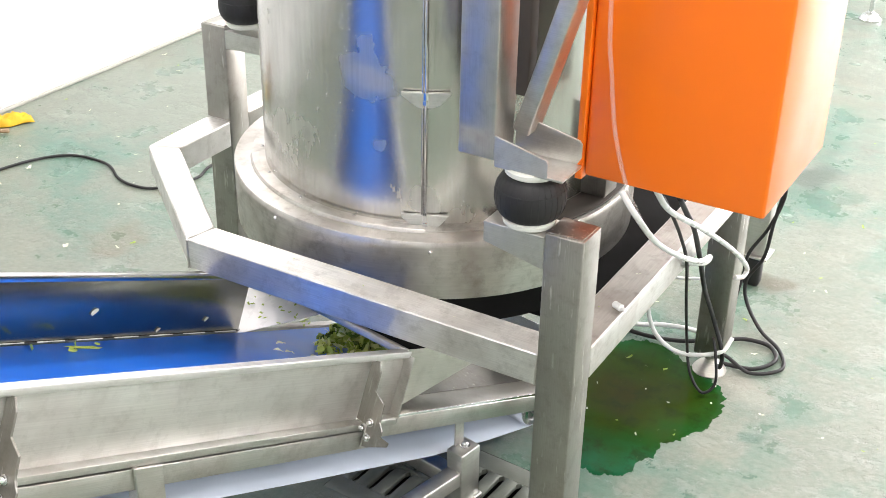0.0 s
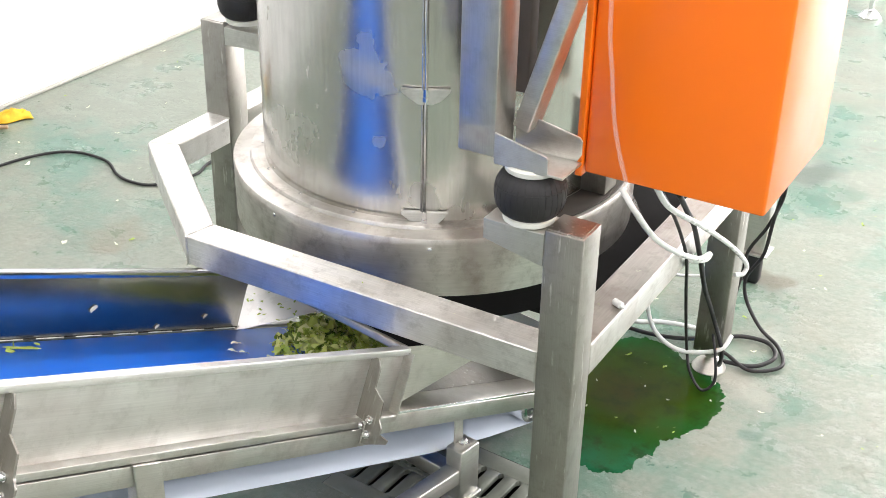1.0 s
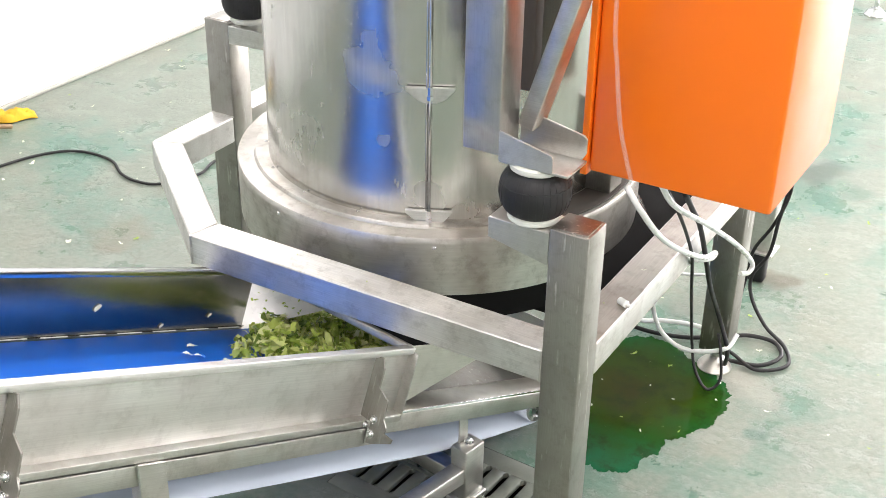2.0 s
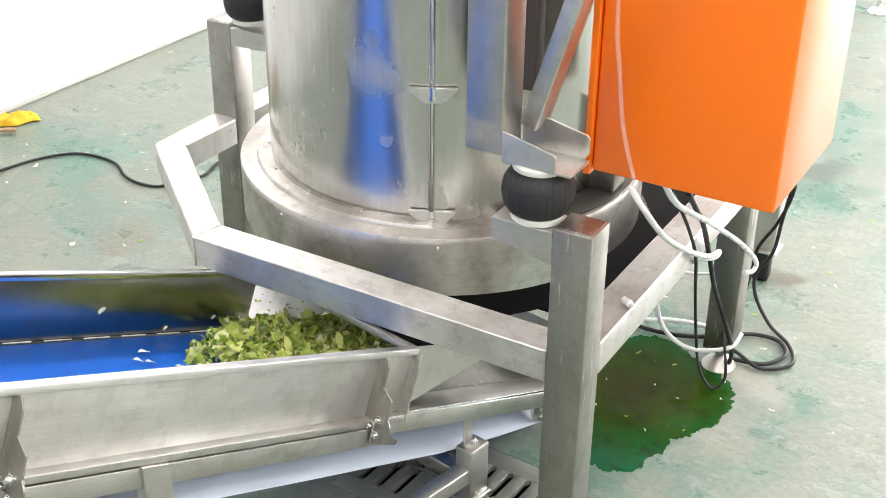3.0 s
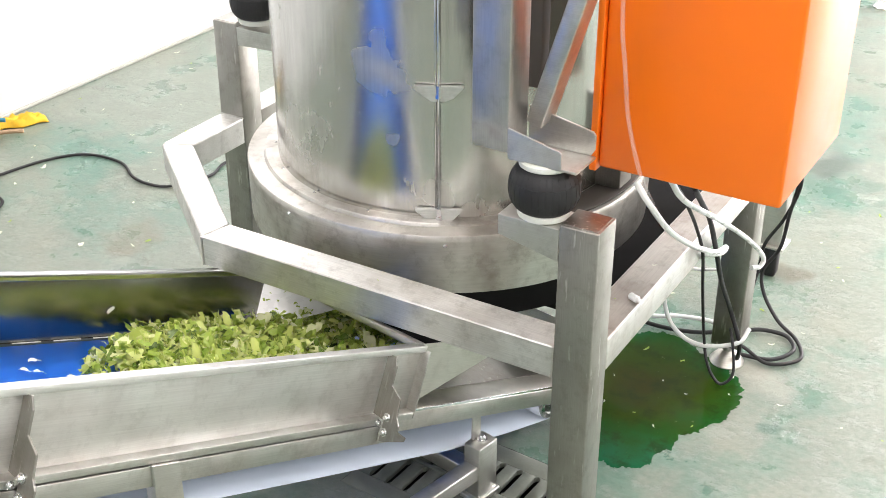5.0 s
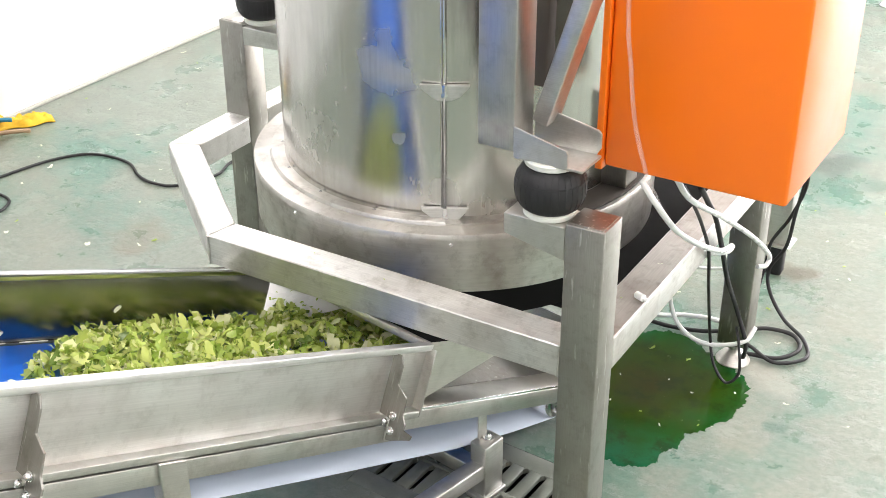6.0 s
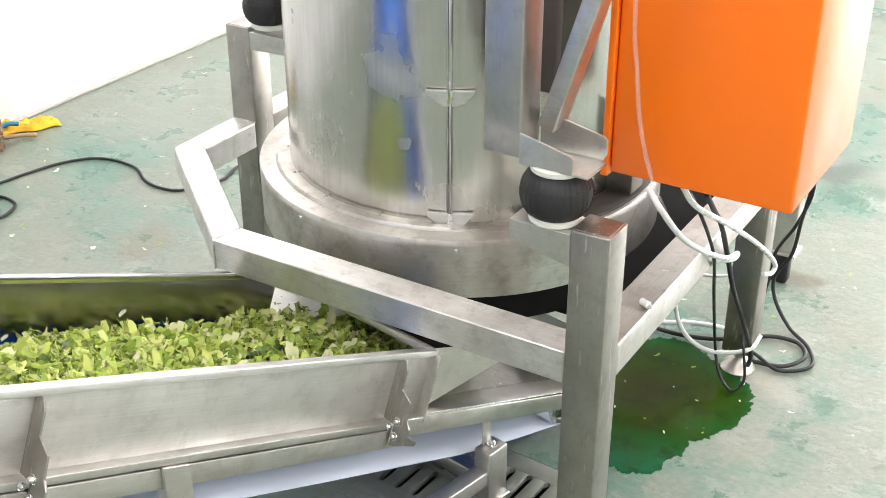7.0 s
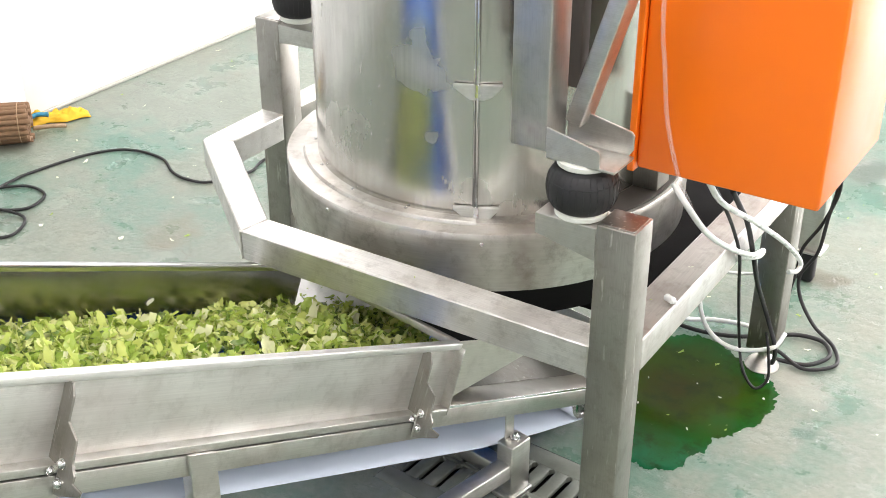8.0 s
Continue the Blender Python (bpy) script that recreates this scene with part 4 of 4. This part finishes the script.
def far_machine_leg():
    p = thing("machine_leg", "distant stainless machine leg on a round foot", "machine leg", Matrix.Translation((-0.395, 3.97, 0)))
    part("tube", box((-0.025, -0.025, 0.11), (0.025, 0.025, 0.9), 0.003), STEEL, p)
    part("leveling_foot", lathe([(0.05, 0), (0.05, 0.008), (0.03, 0.03), (0.014, 0.04), (0.010, 0.04), (0.010, 0.13)], 24), STEEL_SHINY, p)
    part("crossbar", box((-0.9, -0.02, 0.75), (-0.025, 0.02, 0.79), 0.003), STEEL, p)


def puddle():
    """A thin sheet of green water with an uneven shore."""
    b = bmesh.new()
    ctrl = [(-0.30, 0.55), (-0.30, 0.80), (-0.265, 0.945), (-0.216, 0.975), (-0.15, 0.965), (-0.075, 0.925), (0.0, 0.885), (0.042, 0.82), (0.05, 0.735), (0.028, 0.685), (-0.003, 0.618), (-0.02, 0.56), (-0.046, 0.50), (-0.041, 0.462), (-0.075, 0.421), (-0.138, 0.42), (-0.22, 0.44)]
    line = smooth_line([(x, y, 0) for x, y in ctrl + ctrl[:1]], 36)[:-1]
    ring0, ring1 = [], []
    c = Vector((-0.13, 0.68, 0))
    for i, p in enumerate(line):
        k = noise.fractal(p * 11, 0.6, 2.3, 8) * 0.018 - abs(noise.noise(p * 41)) * 0.016 - abs(noise.noise(p * 110)) * 0.009 + 0.010
        q = p + (p - c).normalized() * k
        ring0.append(b.verts.new((q.x, q.y, 0.0004)))
        q2 = q + (c - q).normalized() * 0.012
        ring1.append(b.verts.new((q2.x, q2.y, 0.0014)))
    n = len(line)
    for i in range(n):
        f = b.faces.new((ring0[i], ring0[(i + 1) % n], ring1[(i + 1) % n], ring1[i]))
        f.smooth = True
    b.faces.new(ring1)
    bmesh.ops.recalc_face_normals(b, faces=b.faces[:])
    ob = part("puddle", b, WATER)
    tagged(ob, "shallow puddle of dark green water on the floor", "puddle", kind="structure")


def brush_and_cloth():
    p = thing("broom_head", "brown coir broom head lying on the floor", "broom", Matrix.Translation((-2.69, 0.80, 0)) @ Matrix.Rotation(radians(46), 4, "Z"))
    random.seed(5)
    rings = [(0.058, 20, 0.0105), (0.034, 11, 0.011), (0.010, 4, 0.011)]
    for far, count, thick in rings:
        for i in range(count):
            a = 2 * math.pi * i / count + far * 20
            y, z = far * math.cos(a), 0.071 + far * math.sin(a)
            k = [random.uniform(-0.004, 0.004) for _ in range(6)]
            b = sweep([(-0.2, y * 1.1 + k[0], 0.071 + (z - 0.071) * 1.02 + k[1] * 0.4), (-0.06, y + k[2], z + k[3] * 0.5), (0.06, y + k[4], z + k[5] * 0.5), (0.128 + k[0] * 2, y, z)], thick, 8, 4)
            part("bristle_tuft", b, BRISTLE, p)
    for x in (0.095, 0.03):
        part("binding", sweep([(x, 0.0672 * math.cos(2 * math.pi * i / 20), 0.071 + 0.0672 * math.sin(2 * math.pi * i / 20)) for i in range(21)], 0.0022, 6, 2), WOOD, p)
    c = bmesh.new()
    bmesh.ops.create_grid(c, x_segments=26, y_segments=14, size=0.5)
    for v in c.verts:
        x, y = v.co.x, v.co.y
        h = 0.024 + 0.05 * noise.noise(Vector((x * 6, y * 8, 1.0))) + 0.02 * noise.noise(Vector((x * 14, y * 16, 4)))
        e = max(abs(x), abs(y)) * 2
        v.co = Vector((x * 0.30, y * (0.085 + 0.04 * noise.noise(Vector((x * 4, 0, 0)))), max(0.004, h * (1 - e ** 4) + 0.006)))
    for f in c.faces:
        f.smooth = True
    got = bmesh.ops.extrude_face_region(c, geom=c.faces[:])
    bmesh.ops.translate(c, vec=(0, 0, 0.003), verts=[v for v in got["geom"] if isinstance(v, bmesh.types.BMVert)])
    bmesh.ops.recalc_face_normals(c, faces=c.faces[:])
    y = part("yellow_cloth", c, YELLOW)
    y.matrix_world = Matrix.Translation((-2.675, 1.06, 0)) @ Matrix.Rotation(radians(58), 4, "Z") @ Matrix.Scale(0.78, 4)
    tagged(y, "crumpled yellow cloth lying by the wall", "cloth")
    r = sweep([(-2.70, 0.95, 0.028), (-2.69, 0.99, 0.042), (-2.66, 1.02, 0.040)], 0.008, 8)
    tagged(part("rag", r, TEAL), "dark blue rag strip beside the yellow cloth", "rag")
    r = sweep([(-2.64, 0.93, 0.025), (-2.61, 0.98, 0.022), (-2.59, 1.03, 0.012)], 0.008, 8)
    tagged(part("tool_handle", r, WOOD), "wooden tool handle on the floor", "handle")


build_lines()
rear_post()
far_machine_leg()
puddle()
brush_and_cloth()


# ---- lettuce ----
def leaf_piece(b, rng, size, at, turn):
    """One torn piece of leaf: a small curled sheet with a ragged outline."""
    nu, nv = 5, 4
    lx, ly = size * rng.uniform(0.9, 1.7), size * rng.uniform(0.4, 0.85)
    curl, twist, roll = rng.uniform(-40, 40), rng.uniform(-25, 25), rng.uniform(-22, 22)
    skew = rng.uniform(-0.4, 0.4)
    grid = []
    for i in range(nu):
        row = []
        for j in range(nv):
            x, y = (i / (nu - 1) - 0.5), (j / (nv - 1) - 0.5)
            px = x * lx * (1 - 0.3 * abs(y)) + skew * y * ly + rng.uniform(-0.11, 0.11) * lx
            py = y * ly * (1 - 0.5 * x * x) * rng.uniform(0.75, 1.15) + rng.uniform(-0.17, 0.17) * ly
            pz = curl * py * py + twist * px * py + roll * px * px + rng.uniform(-0.12, 0.12) * size
            row.append(b.verts.new(at + turn @ Vector((px, py, pz))))
        grid.append(row)
    for i in range(nu - 1):
        for j in range(nv - 1):
            f = b.faces.new((grid[i][j], grid[i + 1][j], grid[i + 1][j + 1], grid[i][j + 1]))
            f.smooth = True


def clump_mesh(seed, count, spread, height, size=0.021):
    rng = random.Random(seed)
    b = bmesh.new()
    for k in range(count):
        a, r = rng.uniform(0, 2 * math.pi), spread * math.sqrt(rng.random())
        h = height * (1 - (r / spread) ** 2 * 0.6) * rng.random() + 0.004
        turn = Euler((rng.gauss(0, 0.75), rng.gauss(0, 0.75), rng.uniform(0, 6.28))).to_matrix()
        leaf_piece(b, rng, size * rng.uniform(0.6, 1.5), Vector((r * math.cos(a), r * math.sin(a), h)), turn)
    me = bpy.data.meshes.new("lettuce_clump")
    b.to_mesh(me)
    b.free()
    me.materials.append(LETTUCE)
    return me


SPEED = 0.126
FRONT = [(-0.43, -0.36), (-0.40, -0.32), (-0.377, -0.22), (-0.344, -0.15), (-0.27, -0.085), (-0.15, -0.10), (0.0, -0.12)]


def front_of(v):
    for (va, qa), (vb, qb) in zip(FRONT, FRONT[1:]):
        if va <= v <= vb:
            return qa + (qb - qa) * (v - va) / (vb - va)
    return -0.3


def lettuce():
    """Clumps and where on the belt's own line they lie: (object, q, v, lift, turn, landing u)."""
    rng = random.Random(11)
    kinds = [clump_mesh(100 + i, 44, 0.040, 0.036, 0.021) for i in range(10)]
    low = [clump_mesh(200 + i, 20, 0.036, 0.012, 0.015) for i in range(5)]
    made = []
    q = -0.05
    while q > -1.20:
        v = -0.388
        while v < -0.145:
            qq, vv = q + rng.uniform(-0.018, 0.018), v + rng.uniform(-0.016, 0.016)
            depth = front_of(max(-0.43, min(0, vv))) - qq
            bare = -0.70 < qq < -0.622 and vv > -0.36
            if depth > 0 and not bare and rng.random() < 0.93:
                thin = depth < 0.04
                lift = 0.0 if thin else min(0.034, 0.3 * depth) * max(0.0, math.sin(math.pi * min(1, max(0, (vv + 0.44) / 0.42)))) * rng.uniform(0.2, 1.0) * (0.75 if qq > -0.7 else 1.0) + (0.012 if qq < -0.75 else 0.0)
                me = rng.choice(low if thin else kinds)
                ob = tagged(new("lettuce_clump", me), "loose clump of chopped pale green lettuce riding the blue belt", "lettuce", "chopped lettuce on the belt", "stuff")
                made.append((ob, qq, vv, lift, rng.uniform(0, 360), rng.uniform(-0.34, -0.12)))
            v += 0.047
        q -= 0.042
    singles = [clump_mesh(300 + i, 1, 0.002, 0.003, 0.018) for i in range(9)]
    heap = [m for m in made if m[3] > 0 or m[1] < -0.2]
    for _ in range(240):
        o = rng.choice(heap)
        ob = tagged(new("lettuce_leaf", rng.choice(singles)), "torn pale green lettuce leaf on the heap", "lettuce leaf", "loose leaves on the belt")
        made.append((ob, o[1] + rng.uniform(-0.03, 0.03), max(-0.41, o[2] + rng.uniform(-0.03, 0.03)), o[3] + rng.uniform(0.022, 0.038), rng.uniform(0, 360), o[5]))
    scrap = clump_mesh(330, 1, 0.002, 0.003, 0.013)
    scrap.materials.clear()
    scrap.materials.append(PALE)
    for q0, v0 in ((-0.02, -0.30), (0.0, -0.315), (-0.066, -0.27), (-0.04, -0.35), (-0.03, -0.24)):
        ob = tagged(new("lettuce_leaf", scrap), "single pale lettuce scrap lying on the blue belt", "lettuce leaf", "loose leaves on the belt")
        made.append((ob, q0, v0, 0.0, rng.uniform(0, 360), -0.9))
    for q0, v0, k, long, wide, turn in ((0.452, -0.392, 1, 2.0, 0.7, 8), (0.418, -0.397, 2, 1.7, 0.6, -12), (0.435, -0.405, 4, 1.2, 0.5, 30), (0.525, -0.405, 6, 0.7, 0.6, 50), (0.385, -0.408, 7, 0.5, 0.4, 0)):
        me = clump_mesh(340 + k, 1, 0.002, 0.003, 0.022)
        me.transform(Matrix.Diagonal((long, wide, 0.5, 1)))
        ob = tagged(new("lettuce_leaf", me), "limp pale green lettuce leaf lying flat on the belt", "lettuce leaf", "loose leaves on the belt")
        made.append((ob, q0, v0, 0.0, turn, -0.9))
    return made


BATCH = lettuce()


def scraps():
    """Leaf bits on the floor, the frame and the trough wall."""
    rng = random.Random(21)
    kinds = []
    for i in range(6):
        b = bmesh.new()
        leaf_piece(b, random.Random(50 + i), 0.022, Vector((0, 0, 0.004)), Euler((0.1, 0.1, i)).to_matrix())
        me = bpy.data.meshes.new("lettuce_scrap")
        b.to_mesh(me)
        b.free()
        me.materials.append(LETTUCE if i in (0, 1, 4) else PALE)
        kinds.append(me)
    spots = [(-1.836, 0.551, 1.1), (-1.684, 0.666, 1.2), (-1.70, 0.62, 0.8), (-2.094, 0.481, 0.9), (-2.303, 0.732, 0.8), (-2.12, 0.543, 0.7), (-2.316, 0.862, 1.4), (-1.894, 0.827, 0.6), (-2.504, 1.323, 0.9), (-2.678, 1.912, 1.0), (-2.509, 1.805, 0.9), (-2.657, 1.361, 0.8), (-2.301, 1.506, 0.7),
             (0.138, 0.816, 0.7), (-0.036, 1.208, 0.9), (0.038, 1.058, 0.7), (0.074, 1.536, 0.8), (0.108, 1.466, 0.7), (-0.272, 1.168, 0.8), (-0.223, 0.877, 0.9), (-0.126, 0.877, 0.8), (0.097, 1.91, 1.0), (-0.122, 1.124, 0.9)]
    for _ in range(34):
        spots.append((rng.uniform(-2.7, -1.5), rng.uniform(0.9, 2.9), rng.uniform(0.25, 0.7)))
    for _ in range(64):
        spots.append((rng.uniform(-0.4, 0.7), rng.uniform(0.75, 3.6), rng.uniform(0.15, 0.5)))
    for _ in range(12):
        spots.append((rng.uniform(-0.25, 0.05), rng.uniform(0.5, 0.9), rng.uniform(0.3, 0.6)))
    perched = [(-0.45, 0.035, RAIL_T, 0.5), (-0.62, 0.05, RAIL_T, 0.4), (-0.25, 0.03, RAIL_T, 0.35), (-0.03, 0.35, RAIL_T, 0.7), (-0.045, 0.20, RAIL_T, 0.4), (-0.02, 0.62, RAIL_T, 0.5),
               (-0.84, 0.14, 0.314, 0.7), (-0.88, 0.20, 0.314, 0.6), (-0.83, 0.24, 0.314, 0.8), (-0.92, 0.16, 0.314, 0.5), (-0.86, 0.28, 0.314, 0.7), (-0.80, 0.19, 0.314, 0.5), (-0.95, 0.24, 0.314, 0.6), (-0.90, 0.31, 0.314, 0.7), (-0.82, 0.31, 0.314, 0.6), (-0.87, 0.12, 0.314, 0.4)]
    for _ in range(60):
        y = rng.uniform(0.13, 0.30)
        perched.append((rng.uniform(-0.84, -0.68 + 0.75 * (y - 0.13)), y, 0.314, rng.uniform(0.5, 1.1)))
    for x, y, z, s in perched:
        s *= 0.45
        if z == 0.314:
            z = 0.306 + 0.316 * (y - 0.075)
        ob = tagged(new("lettuce_scrap", rng.choice(kinds[:2] if z < 0.42 else kinds)), "small torn lettuce scrap stuck to the steel", "lettuce scrap", "lettuce scraps on the machine")
        ob.matrix_world = Matrix.Translation((x, y, z + 0.0005)) @ Matrix.Rotation(rng.uniform(0, 6.28), 4, "Z") @ Matrix.Scale(s, 4)
    for u, w, s in ((0.382, -0.075, 0.6), (0.62, -0.112, 0.5), (0.10, -0.10, 0.4), (0.22, -0.118, 0.4)):
        ob = tagged(new("lettuce_scrap", kinds[3]), "pale lettuce scrap stuck to the trough wall", "lettuce scrap", "lettuce scraps on the machine")
        ob.matrix_world = CONV @ Matrix.Translation((u, -WIDE + 0.004, w)) @ Matrix.Rotation(radians(-90), 4, "X") @ Matrix.Rotation(1.0, 4, "Z") @ Matrix.Diagonal((s, s, s * 0.3, 1))
    ob = tagged(new("lettuce_scrap", kinds[2]), "green lettuce scrap stuck to a steel leg", "lettuce scrap", "lettuce scraps on the machine")
    ob.matrix_world = Matrix.Translation((-1.185, 0.5125, 0.23)) @ Matrix.Rotation(radians(90), 4, "X") @ Matrix.Scale(0.9, 4)
    fit_b = lathe([(0.006, 0), (0.007, 0.002), (0.007, 0.018), (0.004, 0.02), (0.004, 0.03)], 14, m=Matrix.Translation((-0.022, 0.215, RAIL_T + 0.007)) @ Matrix.Rotation(radians(90), 4, "Y") @ Matrix.Rotation(0.4, 4, "X"))
    tagged(part("hose_fitting", fit_b, HOSE), "small white plastic hose fitting on the rail", "fitting")
    for x, y, s in spots:
        s *= 0.65
        ob = tagged(new("lettuce_scrap", rng.choice(kinds)), "small torn lettuce scrap on the green floor", "lettuce scrap", "lettuce scraps on the floor")
        ob.matrix_world = Matrix.Translation((x, y, 0.001)) @ Matrix.Rotation(rng.uniform(0, 6.28), 4, "Z") @ Matrix.Scale(s, 4)


scraps()


def motions():
    """The belt carries the lettuce up; what is still in the drum drops onto the belt first."""
    times = [0.5 * i for i in range(17)]
    for ob, q, v, lift, turn, land in BATCH:
        spin = Matrix.Rotation(radians(turn), 4, "Z")

        def on_belt(t):
            return CONV @ Matrix.Translation((q + SPEED * t, v, BELT_W + 0.002 + lift)) @ spin

        t_land = (land - q) / SPEED
        rows = []
        if t_land > 0.05:
            m = CONV @ Matrix.Translation((land, v, BELT_W + 0.002 + lift)) @ spin
            away = Vector((m.translation.x - CX, m.translation.y - CY))
            pull = max(0.0, 1 - 0.30 / away.length) if away.length > 0 else 0.0
            rise = Vector((-away.x * pull, -away.y * pull, 0.505 - m.translation.z))
            high = Matrix.Translation(rise) @ m
            half = Matrix.Translation(rise * 0.7) @ m
            rows.append((0.0, high))
            if t_land > 0.5:
                rows.append((t_land - 0.36, high))
                if t_land < 8.1:
                    rows.append((t_land - 0.18, half))
            if t_land <= 8.0:
                rows.append((t_land, m))
            else:
                rows = [(0.0, high), (8.0, high)]
        rows += [(t, on_belt(t)) for t in times if t > t_land + 0.1 or (t == 0 and not rows)]
        if rows[-1][0] < 8.0:
            rows.append((8.0, on_belt(8.0)))
        walk(ob, rows)


motions()
